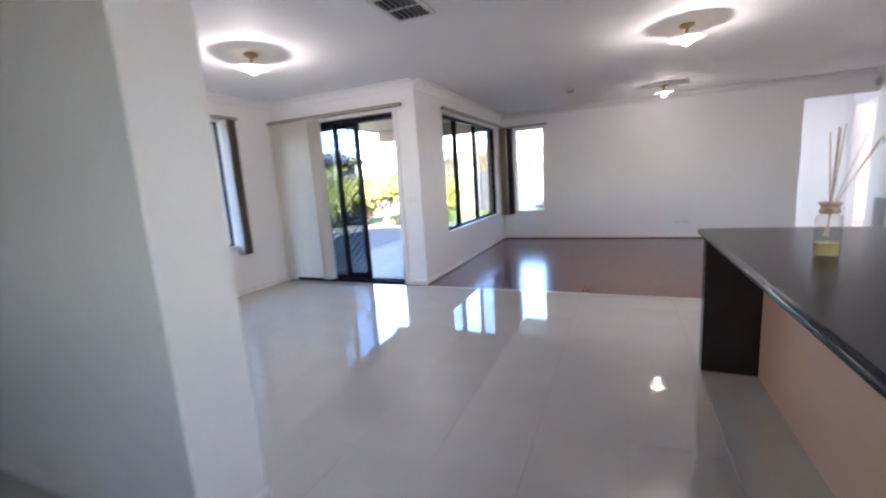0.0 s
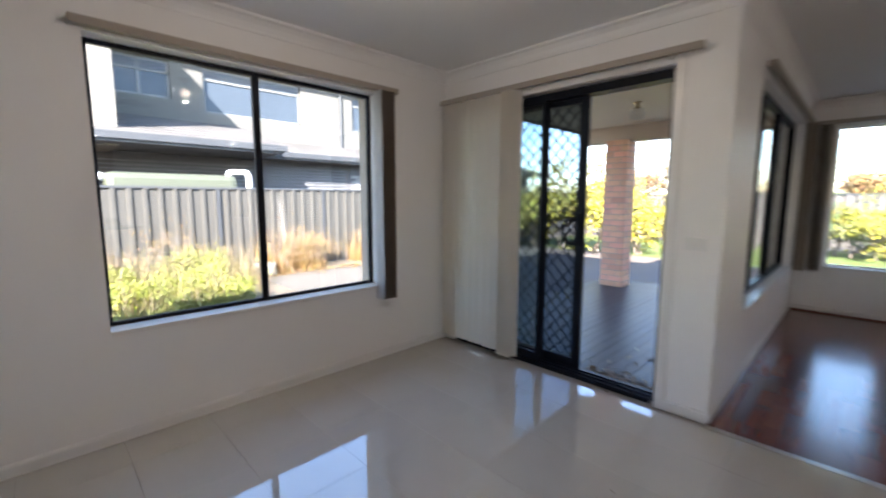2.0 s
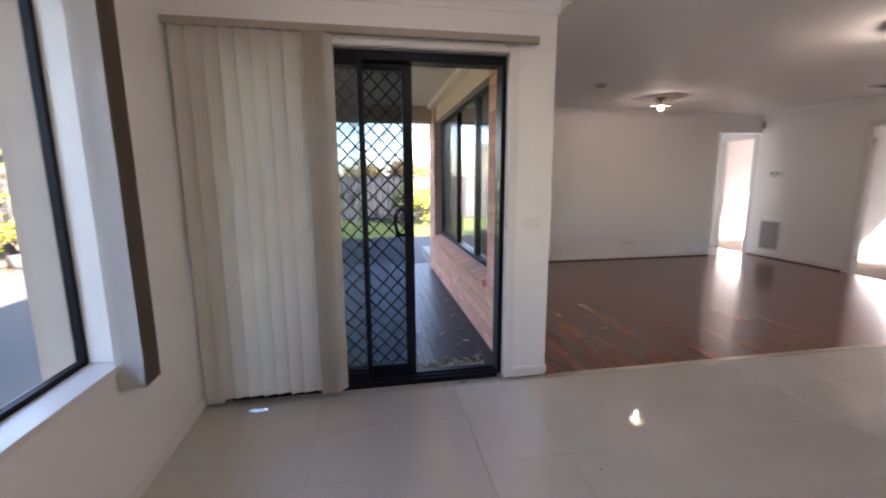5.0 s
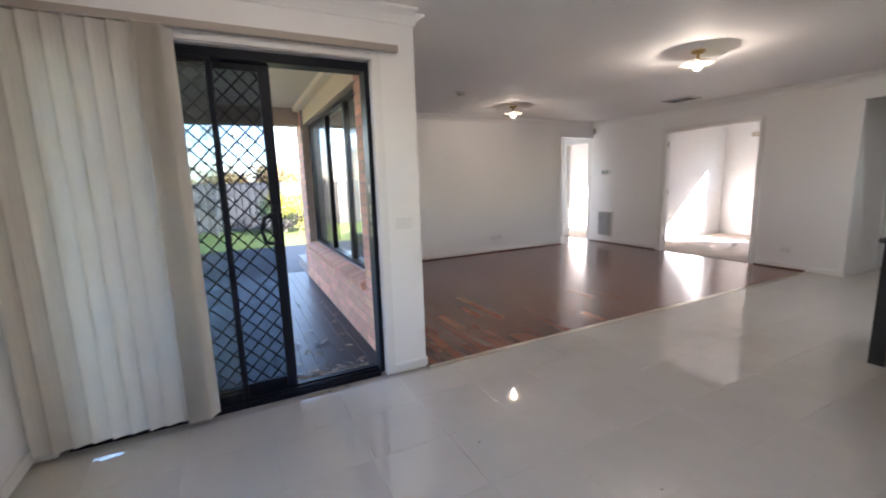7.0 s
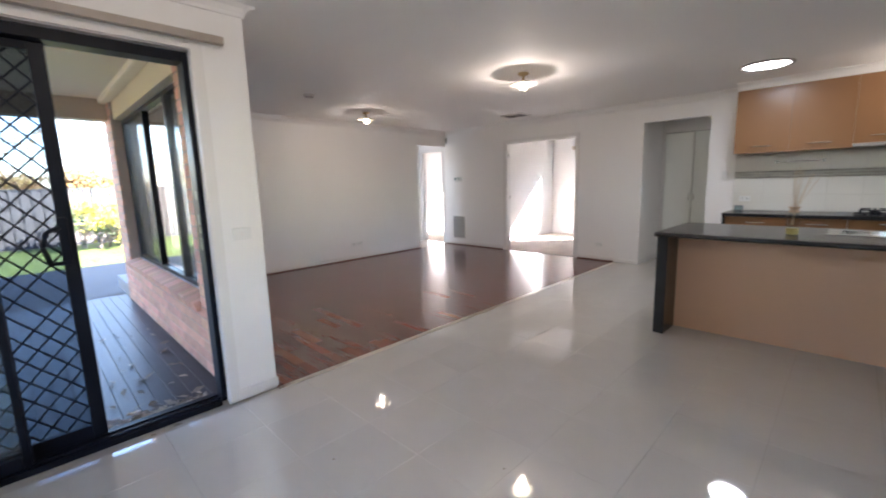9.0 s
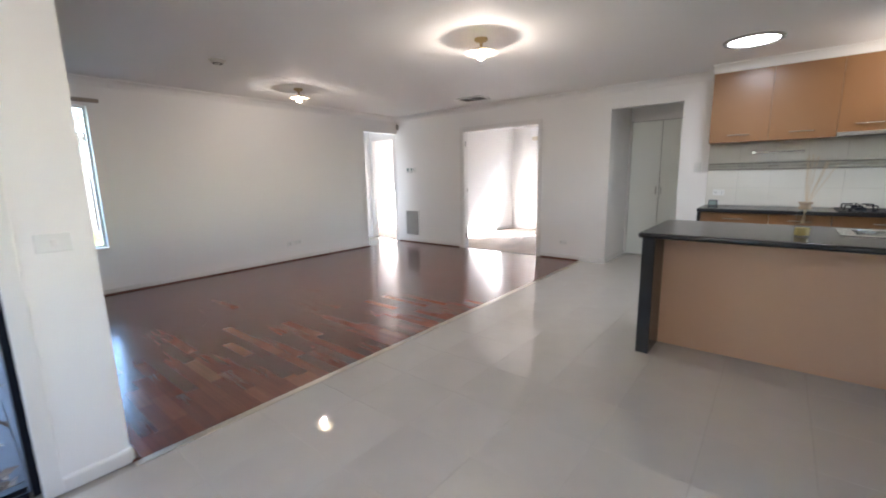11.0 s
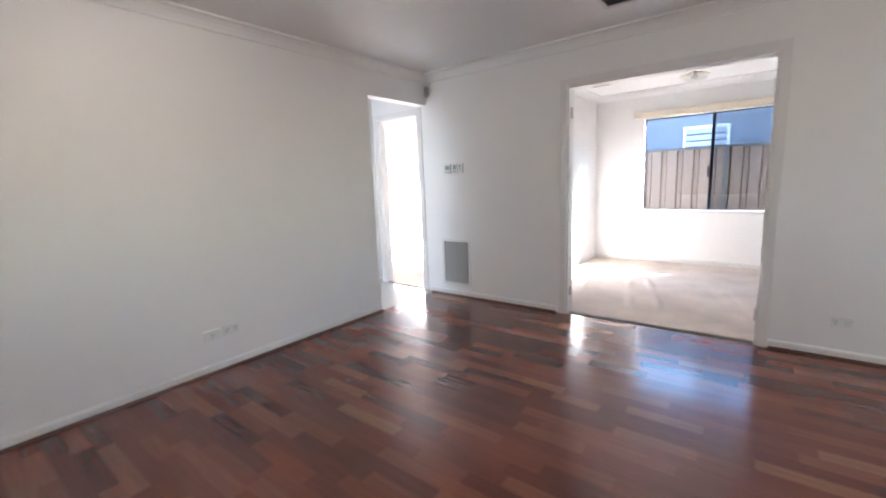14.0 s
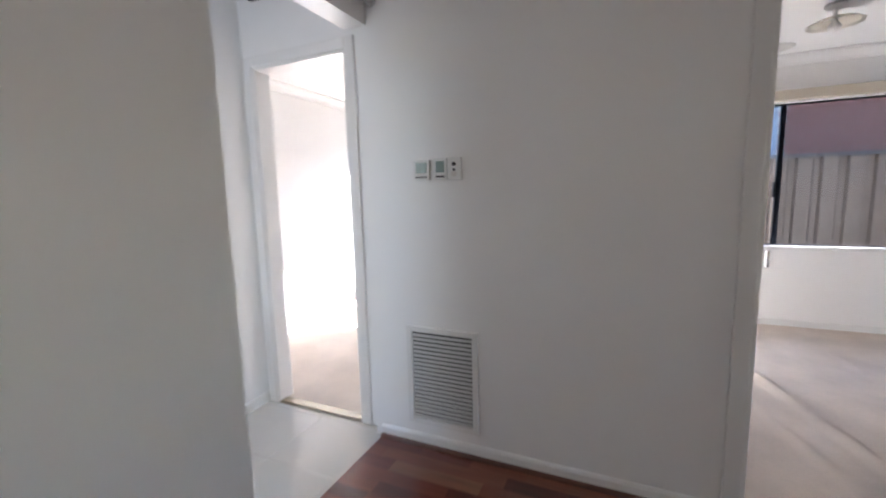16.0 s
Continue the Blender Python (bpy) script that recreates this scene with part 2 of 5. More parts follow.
def wall(name, axis, f0, f1, a0, a1, z0, z1, holes=(), mat=None, label="plain painted plaster wall", category="wall"):
    """A wall between the planes f0 and f1 of an axis, from a0 to a1 along the other; holes are (a0, a1, z0, z1)."""
    bm = bmesh.new()
    cuts = sorted({a0, a1, *(h[0] for h in holes), *(h[1] for h in holes)})
    for p, q in zip(cuts, cuts[1:]):
        spans = [(z0, z1)]
        for h in holes:
            if h[0] <= p and h[1] >= q:
                spans = [s for lo, hi in spans for s in ((lo, min(hi, h[2])), (max(lo, h[3]), hi)) if s[1] - s[0] > 1e-4]
        for lo, hi in spans:
            box(bm, *((f0, f1, p, q) if axis == "x" else (p, q, f0, f1)), lo, hi)
    bmesh.ops.remove_doubles(bm, verts=bm.verts[:], dist=1e-5)
    return structure(part(name, bm, mat or PAINT), label, category)


LAMP = 1.2
CH = 2.42          # ceiling height
GR = -0.30         # ground outside

# ---- floors ----
bm = bmesh.new()
box(bm, -2.34, 8.57, -6.8, 0.12, -0.2, -0.012), box(bm, -0.12, 8.57, 0.12, 5.8, -0.2, -0.012)
FLOOR = structure(part("floor", bm, GROUT), "pale grout bed under large polished floor tiles", "floor")
bm = bmesh.new()
NX, NY = 110, 130
crests = [(0.85, 0.10, 2.1, 0.014), (1.62, 0.12, 1.7, 0.034), (1.78, 0.10, 2.6, 0.022), (2.25, 0.08, 3.1, 0.016)]     # y, sway, phase, height


def carpet_height(x, y):
    z = 0.006
    for cy, sway, ph, h in crests:
        d = y - (cy + sway * math.sin(1.6 * x + ph) + 0.12 * (x - 7.0))
        z += 1.05 * h * math.exp(-(d / 0.035) ** 2) * max(0.0, math.sin((x - 5.9) * 1.25 + ph * 0.2)) * (0.6 + 0.4 * math.sin(9 * x + ph))
    return max(0.006, z)


grid = [[bm.verts.new((5.6 + 2.95 * i / NX, -0.3 + 3.05 * j / NY, carpet_height(5.6 + 2.95 * i / NX, -0.3 + 3.05 * j / NY))) for j in range(NY + 1)] for i in range(NX + 1)]
for i in range(NX):
    for j in range(NY):
        bm.faces.new((grid[i][j], grid[i + 1][j], grid[i + 1][j + 1], grid[i][j + 1]))
CARPET_FLOOR = structure(part("carpet_floor", bm, CARPET, smooth=True), "worn beige carpet with loose ripples", "floor")
structure(block("bedroom_carpet", (5.66, 8.55, 2.86, 5.7, -0.012, 0.006), CARPET), "pale beige bedroom carpet", "floor")
bm = bmesh.new()
box(bm, -2.34, 8.57, -6.8, 0.12, CH, CH + 0.05), box(bm, -0.12, 8.57, 0.12, 5.8, CH, CH + 0.05)
structure(part("ceiling", bm, CEILING), "white painted plasterboard ceiling", "ceiling")

# ---- walls ----
WIN_D = (-2.51, -0.757, 0.615, 2.135)      # dining window: y0, y1, z0, z1
WIN_L = (0.78, 3.42, 0.55, 2.15)        # living window
WIN_N = (0.27, 0.80, 0.55, 2.12)        # narrow north window: x0, x1
WIN_F = (0.40, 2.08, 0.75, 2.03)        # window of the carpeted room
WIN_S = (3.4, 5.3, 0.9, 2.15)          # unseen glazing added for light, behind the start of the walk
DOOR_S = (-2.1, -0.30, -0.1, 2.1)        # sliding door
wall("wall_west", "x", -2.34, -2.2, -6.8, 0.0, -0.1, CH, [WIN_D])
wall("wall_sliding_door", "y", 0.0, 0.12, -2.34, 0.0, -0.1, CH, [DOOR_S])
wall("wall_living_west", "x", -0.12, 0.0, 0.12, 3.7, -0.1, CH, [WIN_L])
wall("wall_north", "y", 3.7, 3.82, -0.12, 5.54, -0.1, CH, [WIN_N, (4.70, 5.54, -0.1, 2.11)])
wall("wall_east", "x", 5.54, 5.65, -1.55, 3.74, -0.1, CH, [(0.65, 2.095, -0.1, 2.05), (-1.26, -0.40, -0.1, 2.135)])
wall("wall_kitchen", "x", 5.54, 5.65, -6.8, -1.55, -0.1, CH)
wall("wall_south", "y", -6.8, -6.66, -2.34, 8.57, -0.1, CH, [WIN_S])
wall("wall_divider", "y", -3.64, -3.36, -2.2, 0.86, -0.1, CH, label="painted plaster wall end between hall and dining space")
wall("wall_closet_back", "x", 6.52, 6.62, -1.5, -0.29, -0.1, CH)
wall("wall_closet_south", "y", -1.48, -1.38, 5.65, 6.52, -0.1, CH)
wall("wall_room_south", "y", -0.40, -0.29, 5.65, 8.55, -0.1, CH)
wall("wall_room_north", "y", 2.75, 2.86, 5.65, 8.55, -0.1, CH)
wall("wall_room_east", "x", 8.45, 8.57, -0.4, 5.8, -0.1, CH, [WIN_F, (3.1, 5.3, 0.5, 2.1)])
wall("wall_bedroom_west", "x", 5.6, 5.7, 3.74, 5.8, -0.1, CH, [(3.865, 4.53, -0.1, 2.05)])
wall("wall_passage_north", "y", 4.6, 4.7, 3.9, 5.6, -0.1, CH)
wall("wall_hall_east", "y", -1.5, -1.4, 6.62, 8.57, -0.1, CH)
wall("wall_passage_west", "x", 3.8, 3.9, 3.82, 4.7, -0.1, CH, [(3.9, 4.52, 0.3, 2.1)])
wall("wall_bedroom_north", "y", 5.7, 5.8, 5.7, 8.57, -0.1, CH)

# ---- sliding strip between timber and tile ----
structure(block("floor_trim", (0.0, 5.54, -0.075, -0.03, -0.012, 0.004), material("alu_trim", (0.55, 0.5, 0.42), 0.3, metal=0.8), bevel=0.002), "metal strip between timber and tiles", "trim")
TIMBER_BASE = structure(block("timber_floor", (0.0, 5.54, -0.03, 3.7, -0.012, -0.006), MORTAR), "red-brown timber strip floor under gloss lacquer", "floor")

# ---- ground outside ----
structure(block("ground", (-400, 400, -400, 400, GR - 0.3, GR - 0.02), SOIL), "dry garden soil", "ground")
structure(block("pavement", (-7.9, 2.5, 0.4, 9.4, GR - 0.02, GR), CONCRETE), "weathered concrete slab beside the house", "pavement")
structure(block("lawn_ground", (-8.3, 12, 9.4, 14.6, GR - 0.02, GR + 0.01), LAWN), "short green lawn", "ground")

# ---- the house's shell outside ----
HOUSE_ROOF = thing("house_roof", (3, -1, CH), "low hip roof with dark tiles over the house", "roof", kind="structure")
bm = bmesh.new()
ex0, ex1, ey0, ey1, ez = -2.85, 8.95, -9.0, 4.4, 2.5
rv = [bm.verts.new(p) for p in ((ex0, ey0, ez), (ex1, ey0, ez), (ex1, ey1, ez), (ex0, ey1, ez), (3.0, -2.2, 4.7), (3.4, -0.6, 4.7))]
for f in ((0, 1, 4), (1, 2, 5, 4), (2, 3, 5), (3, 0, 4, 5), (3, 2, 1, 0)):
    bm.faces.new([rv[i] for i in f])
part("roof_covering", bm, ROOF_TILE, HOUSE_ROOF)
block("gutter_west", (ex0 - 0.1, ex0 + 0.02, ey0, ey1, 2.4, 2.51), DARK_TRIM, HOUSE_ROOF)
block("gutter_north", (ex0, ex1, ey1 - 0.02, ey1 + 0.1, 2.4, 2.51), DARK_TRIM, HOUSE_ROOF)

# brick skins behind the plaster walls
wall("brick_wall_west", "x", -2.5, -2.345, -6.8, -0.2, GR, 2.42, [(-2.55, -0.74, 0.55, 2.16)], MORTAR, "clay brick outer wall", "brick wall")
BW_CORNER = wall("brick_wall_corner", "x", -2.49, -2.345, -0.2, 0.26, GR, 2.42, (), MORTAR, "clay brick house corner", "brick wall")
BW_DOOR = wall("brick_wall_door", "y", 0.125, 0.25, -2.345, -0.125, GR, 2.42, [(-2.12, -0.29, GR, 2.12)], MORTAR, "clay brick wall round the sliding door", "brick wall")
BW_LIVING = wall("brick_wall_living", "x", -0.225, -0.125, 0.25, 3.93, GR, 2.42, [(0.68, 3.45, 0.5, 2.42)], MORTAR, "clay brick outer wall under the living room window", "brick wall")
wall("brick_wall_north", "y", 3.825, 3.93, -0.125, 2.0, GR, 2.42, [(0.2, 0.87, 0.5, 2.16)], MORTAR, "clay brick outer wall", "brick wall")
structure(block("lintel_panel", (-0.2, -0.13, 0.68, 3.45, 2.16, 2.42), CREAM), "cream sheet over the window", "trim")
structure(block("sill_bed", (-0.225, -0.14, 0.68, 3.45, 0.44, 0.50), MORTAR), "mortar bed of the brick sill", "sill")

# ---- windows ----
def window(name, axis, f0, f1, a0, a1, z0, z1, mullions, label, mat=None, rim=0.035, bar=0.05, pane_at=0.5, lining=None):
    """A fixed window in a wall: frame ring, bars and panes. f0..f1 is the frame's depth."""
    mat = mat or BLACK
    t = thing(name, ((f0 + f1) / 2, (a0 + a1) / 2, z0) if axis == "x" else ((a0 + a1) / 2, (f0 + f1) / 2, z0), label, "window", kind="structure")

    def b(bm, p, q, lo, hi, d0=f0, d1=f1):
        box(bm, *((d0, d1, p, q) if axis == "x" else (p, q, d0, d1)), lo, hi)
    bm = bmesh.new()
    b(bm, a0, a0 + rim, z0, z1), b(bm, a1 - rim, a1, z0, z1), b(bm, a0 + rim, a1 - rim, z0, z0 + rim), b(bm, a0 + rim, a1 - rim, z1 - rim, z1)
    part("window_frame", bm, mat, t)
    edges = [a0 + rim, *mullions, a1 - rim]
    for m in mullions:
        bm = bmesh.new()
        b(bm, m - bar / 2, m + bar / 2, z0 + rim, z1 - rim)
        part("mullion", bm, mat, t, bevel=0.004)
    mid = f0 + (f1 - f0) * pane_at
    for p, q in zip(edges, edges[1:]):
        bm = bmesh.new()
        b(bm, p, q, z0 + rim, z1 - rim, mid - 0.003, mid + 0.003)
        part("pane", bm, GLASS, t).visible_shadow = False
    return t


WD = window("window_1", "x", -2.345, -2.315, *WIN_D[:2], *WIN_D[2:], [-1.648], "wide black-framed dining window with two panes", rim=0.024, bar=0.045)
WL = window("window_2", "x", -0.135, -0.075, *WIN_L[:2], *WIN_L[2:], [1.46, 2.34], "black-framed living room window with three panes", bar=0.06)
WN = window("window_3", "y", 3.80, 3.83, *WIN_N[:2], *WIN_N[2:], [], "narrow white-framed living room window", mat=TRIM, rim=0.02)
WF = window("window_4", "x", 8.53, 8.57, *WIN_F[:2], *WIN_F[2:], [1.255], "black-framed sliding window of the carpeted room", rim=0.014, bar=0.04)
# bedroom window out of view, sized for the light it brings
window("window_5", "x", 8.53, 8.57, 3.1, 5.3, 0.5, 2.1, [4.2], "unseen black-framed bedroom window, enlarged to let in more light")
# unseen opening added so that the passage gets light
window("window_7", "x", 3.83, 3.87, 3.9, 4.52, 0.3, 2.1, [], "unseen narrow window added to light the passage")
# added out of view in the south wall to let in sun and sky
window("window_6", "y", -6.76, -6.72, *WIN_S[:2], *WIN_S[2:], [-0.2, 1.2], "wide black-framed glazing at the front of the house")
# sills: painted boards that stand a little proud of the wall
block("window_sill", (-2.315, -2.185, WIN_D[0] - 0.0, WIN_D[1], WIN_D[2] - 0.022, WIN_D[2] + 0.004), TRIM, WD, bevel=0.004)
block("window_sill", (-0.075, 0.02, WIN_L[0], WIN_L[1], WIN_L[2] - 0.022, WIN_L[2] + 0.004), TRIM, WL, bevel=0.004)
block("window_sill", (WIN_N[0], WIN_N[1], 3.685, 3.80, WIN_N[2] - 0.022, WIN_N[2] + 0.004), TRIM, WN, bevel=0.004)
block("window_sill", (8.43, 8.53, WIN_F[0] - 0.05, WIN_F[1] + 0.05, WIN_F[2] - 0.03, WIN_F[2] + 0.002), TRIM, WF, bevel=0.004)
bm = bmesh.new()
tube(bm, (8.527, 1.29, 1.2), (8.527, 1.29, 1.34), 0.012)
part("latch", bm, BLACK, WF)

# ---- trim: cornices, skirtings, architraves ----
def run(name, pts, profile, mat, label, category):
    """Sweep a profile of (out, z) along a straight piece of wall from a to b; out is to the left of the way."""
    a, b = Vector(pts[0]), Vector(pts[1])
    d = (b - a).normalized()
    n = Vector((-d.y, d.x))
    bm = bmesh.new()
    ends = []
    for p in (a, b):
        ends.append([bm.verts.new((p.x + n.x * o, p.y + n.y * o, z)) for o, z in profile])
    k = len(profile)
    for i in range(k):
        bm.faces.new((ends[0][i], ends[0][(i + 1) % k], ends[1][(i + 1) % k], ends[1][i]))
    bm.faces.new(ends[0]), bm.faces.new(ends[1][::-1])
    return structure(part(name, bm, mat), label, category)


COVE = [(0.0, CH), (0.0, CH - 0.085), (0.012, CH - 0.085), (0.018, CH - 0.066), (0.034, CH - 0.04), (0.058, CH - 0.02), (0.078, CH - 0.014), (0.085, CH - 0.012), (0.085, CH)]
SKIRT = [(0.0, 0.0), (0.013, 0.0), (0.013, 0.052), (0.007, 0.064), (0.0, 0.064)]
BEAD = [(0.013, 0.0), (0.03, 0.0), (0.028, 0.009), (0.022, 0.015), (0.013, 0.018)]
QUAD = material("dark_timber_bead", (0.10, 0.035, 0.02), 0.35, var=0.2, scale=30)
# every run goes with the room on its left hand
ROOM = [((-2.2, 0.0), (-2.2, -3.36)), ((0.0, 0.0), (-2.2, 0.0)), ((0.0, 3.7), (0.0, 0.0)), ((5.54, 3.7), (0.0, 3.7)), ((5.54, -1.55), (5.54, 3.7)), ((-2.2, -3.36), (0.86, -3.36)), ((0.86, -3.36), (0.86, -3.64)), ((0.86, -3.64), (-2.2, -3.64)), ((5.54, -6.66), (5.54, -4.7)),
        ((8.45, -0.29), (8.45, 2.75)), ((8.45, 2.75), (5.65, 2.75)), ((5.65, 2.75), (5.65, -0.29)), ((5.65, -0.29), (8.45, -0.29)), ((8.45, 2.86), (8.45, 5.7)), ((8.45, 5.7), (5.7, 5.7))]
for a, b in ROOM:
    run("cornice", (a, b), COVE, CEILING, "white cove cornice", "cornice")
SK = [((-2.2, 0.0), (-2.2, -3.36)), ((0.0, 0.0), (-0.24, 0.0)), ((0.0, 3.7), (0.0, 0.0)), ((4.70, 3.7), (0.0, 3.7)), ((5.54, -1.55), (5.54, -1.26)), ((5.54, -0.40), (5.54, 0.59)), ((5.54, 2.18), (5.54, 3.7)), ((-2.2, -3.36), (0.86, -3.36)), ((0.86, -3.36), (0.86, -3.64)), ((0.86, -3.64), (-2.2, -3.64)),
      ((8.45, -0.29), (8.45, 2.75)), ((8.45, 2.75), (5.65, 2.75)), ((8.45, 2.86), (8.45, 5.7)), ((8.45, 5.7), (5.7, 5.7)), ((5.6, 4.6), (3.9, 4.6)), ((6.52, -0.40), (5.65, -0.40)), ((5.54, -1.26), (5.65, -1.26)), ((5.65, -0.40), (5.54, -0.40)), ((4.70, 3.82), (4.70, 3.7))]
for a, b in SK:
    run("baseboard", (a, b), SKIRT, TRIM, "low white painted skirting board", "baseboard")
for a, b in (((0.0, 3.7), (0.0, -0.03)), ((4.70, 3.7), (0.0, 3.7)), ((5.54, -0.03), (5.54, 0.59)), ((5.54, 2.18), (5.54, 3.7))):
    run("floor_bead", (a, b), BEAD, QUAD, "dark timber bead along the skirting", "trim")


def door_frame(name, axis, face, depth, a0, a1, top, label, w=0.055, out=0.014, sides=(1, 1)):
    """Lining and architrave round an opening. face: the wall's near face; depth: to its far face."""
    t = thing(name, (face, (a0 + a1) / 2, 0) if axis == "x" else ((a0 + a1) / 2, face, 0), label, "door frame", kind="structure")
    s = -1 if depth > face else 1

    def b(part_name, d0, d1, p, q, lo, hi, bev=0.003):
        block(part_name, (d0, d1, p, q, lo, hi) if axis == "x" else (p, q, d0, d1, lo, hi), TRIM, t, bevel=bev)
    b("jamb", face - 0.002 * -s, depth, a0 - 0.002, a0 + 0.02, 0, top)
    b("jamb", face - 0.002 * -s, depth, a1 - 0.02, a1 + 0.002, 0, top)
    b("head", face - 0.002 * -s, depth, a0 + 0.02, a1 - 0.02, top - 0.02, top + 0.002)
    b("architrave", face, face + s * out, a0 - w, a0 + 0.004, 0, top + w, 0.004)
    b("architrave", face, face + s * out, a1 - 0.004, a1 + w, 0, top + w, 0.004)
    b("architrave", face, face + s * out, a0 + 0.004, a1 - 0.004, top - 0.004, top + w, 0.004)
    return t


DDF = door_frame("door_1", "x", 5.54, 5.66, 0.65, 2.095, 2.05, "white double door opening with its leaves taken off")
for z in (0.22, 1.83):
    for y in (2.072, 0.673):
        block("hinge", (5.575, 5.60, y - 0.006, y + 0.006, z - 0.045, z + 0.045), STEEL, DDF)
block("strike", (5.59, 5.61, 2.042, 2.05, 1.0, 1.06), STEEL, DDF)
door_frame("door_2", "x", 5.6, 5.71, 3.865, 4.53, 2.05, "white frame of the open bedroom doorway")
structure(block("threshold", (5.6, 5.66, 3.9, 4.52, 0.0, 0.012), material("brass_strip", (0.3, 0.26, 0.2), 0.5, metal=0.7)), "metal carpet strip at the doorway", "trim")

# ---- sliding door ----
SD = thing("sliding_door", (-1.2, 0.09, 0), "black sliding glass door with a diamond-mesh security screen, half open", "sliding door", kind="structure")
bm = bmesh.new()
x0, x1 = DOOR_S[:2]
box(bm, x0, x0 + 0.045, 0.025, 0.165, 0, 2.1), box(bm, x1 - 0.03, x1, 0.05, 0.165, 0, 2.1), box(bm, x0 + 0.045, x1 - 0.03, 0.05, 0.165, 2.045, 2.1)
part("door_frame", bm, BLACK, SD, bevel=0.004)
bm = bmesh.new()
box(bm, x0 + 0.045, x1 - 0.04, 0.02, 0.17, -0.01, 0.022), box(bm, x0 + 0.045, x1 - 0.04, 0.05, 0.056, 0.022, 0.034), box(bm, x0 + 0.045, x1 - 0.04, 0.10, 0.106, 0.022, 0.034)
part("track_sill", bm, BLACK, SD)


def sash(name, x0, x1, y0, y1, stile, rail_lo, rail_hi, label):
    bm = bmesh.new()
    box(bm, x0, x0 + stile, y0, y1, 0.025, 2.045), box(bm, x1 - stile, x1, y0, y1, 0.025, 2.045)
    box(bm, x0 + stile, x1 - stile, y0, y1, 0.025, rail_lo), box(bm, x0 + stile, x1 - stile, y0, y1, rail_hi, 2.045)
    return part(name, bm, BLACK, SD, label, bevel=0.004)


FIXED = sash("fixed_sash", -2.055, -1.19, 0.035, 0.065, 0.03, 0.09, 2.02, "")
block("pane", (-2.025, -1.22, 0.047, 0.053, 0.09, 2.02), GLASS, FIXED).visible_shadow = False
SLIDE = sash("sliding_sash", -2.03, -1.185, 0.075, 0.105, 0.03, 0.10, 2.01, "")
block("pane", (-2.0, -1.215, 0.087, 0.093, 0.10, 2.01), GLASS, SLIDE).visible_shadow = False
SCREEN = sash("screen_sash", -1.80, -0.89, 0.115, 0.155, 0.062, 0.10, 2.005, "black security screen panel")
# diamond grille: two families of slim bars, clipped to the panel
bm = bmesh.new()
gx0, gx1, gz0, gz1, cell = -1.738, -0.952, 0.10, 2.005, 0.104
n = int((gx1 - gx0 + gz1 - gz0) / cell) + 2
for s in (1, -1):
    for i in range(-n, n):
        c = i * cell
        # the line z - gz0 = s * (x - gx0) + c, clipped
        pts = []
        for x in (gx0, gx1):
            z = gz0 + s * (x - gx0) * 1.06 + c
            if gz0 <= z <= gz1:
                pts.append((x, z))
        for z in (gz0, gz1):
            x = gx0 + s * (z - gz0 - c) / 1.06
            if gx0 <= x <= gx1:
                pts.append((x, z))
        if len(pts) >= 2:
            (xa, za), (xb, zb) = pts[0], pts[-1]
            if abs(xa - xb) > 0.01:
                y = 0.135 + 0.003 * s
                tube(bm, (xa, y, za), (xb, y, zb), 0.0048, seg=6, caps=False)
part("grille", bm, BLACK, SCREEN, "black diamond security mesh")
MESH = bpy.data.materials.new("fly_mesh")
MESH.use_nodes = True
mn = MESH.node_tree
mt = mn.nodes.new("ShaderNodeBsdfTransparent")
mt.inputs["Color"].default_value = (0.80, 0.81, 0.82, 1)
mm = mn.nodes.new("ShaderNodeMixShader")
mm.inputs[0].default_value = 0.12
mn.nodes["Principled BSDF"].inputs["Base Color"].default_value = (0.03, 0.03, 0.032, 1)
mn.links.new(mt.outputs[0], mm.inputs[1])
mn.links.new(mn.nodes["Principled BSDF"].outputs[0], mm.inputs[2])
mn.links.new(mm.outputs[0], mn.nodes["Material Output"].inputs["Surface"])
MESH_PALE = MESH.copy()
MESH_PALE.name = "fly_mesh_pale"
mt.inputs["Color"].default_value, mm.inputs[0].default_value = (0.48, 0.53, 0.58, 1), 0.13
block("fly_screen", (8.575, 8.5755, 0.42, 1.25, 0.77, 2.01), MESH_PALE, WF, "grey insect mesh")
for a, b in ((0.815, 1.43), (2.37, 3.385)):
    block("fly_screen", (-0.1365, -0.136, a, b, 0.585, 2.115), MESH_PALE, WL, "fine grey insect mesh")
block("fly_screen", (gx0, gx1, 0.144, 0.1448, gz0, gz1), MESH, SCREEN, "dark woven insect mesh")
# lock and pull handle
bm = bmesh.new()
box(bm, -0.955, -0.915, 0.098, 0.116, 0.98, 1.22)
part("lock_plate", bm, BLACK, SCREEN, bevel=0.005)
bm = bmesh.new()
for a, b in (((-0.95, 0.10, 1.17), (-1.0, 0.06, 1.15)), ((-1.0, 0.06, 1.15), (-1.02, 0.05, 1.08)), ((-1.02, 0.05, 1.08), (-1.0, 0.06, 1.0)), ((-1.0, 0.06, 1.0), (-0.95, 0.10, 0.99))):
    tube(bm, a, b, 0.011, seg=10)
part("pull_handle", bm, BLACK, SCREEN, "black curved pull handle", smooth=True)
for z, hgt in ((0.98, 0.07), (1.08, 0.035), (1.13, 0.06), (1.28, 0.05)):
    block("strike_plate", (-0.336, -0.326, 0.06, 0.078, z, z + hgt), material("dull_steel", (0.22, 0.22, 0.21), 0.35, metal=0.9) if not bpy.data.materials.get("dull_steel") else bpy.data.materials["dull_steel"], SD)
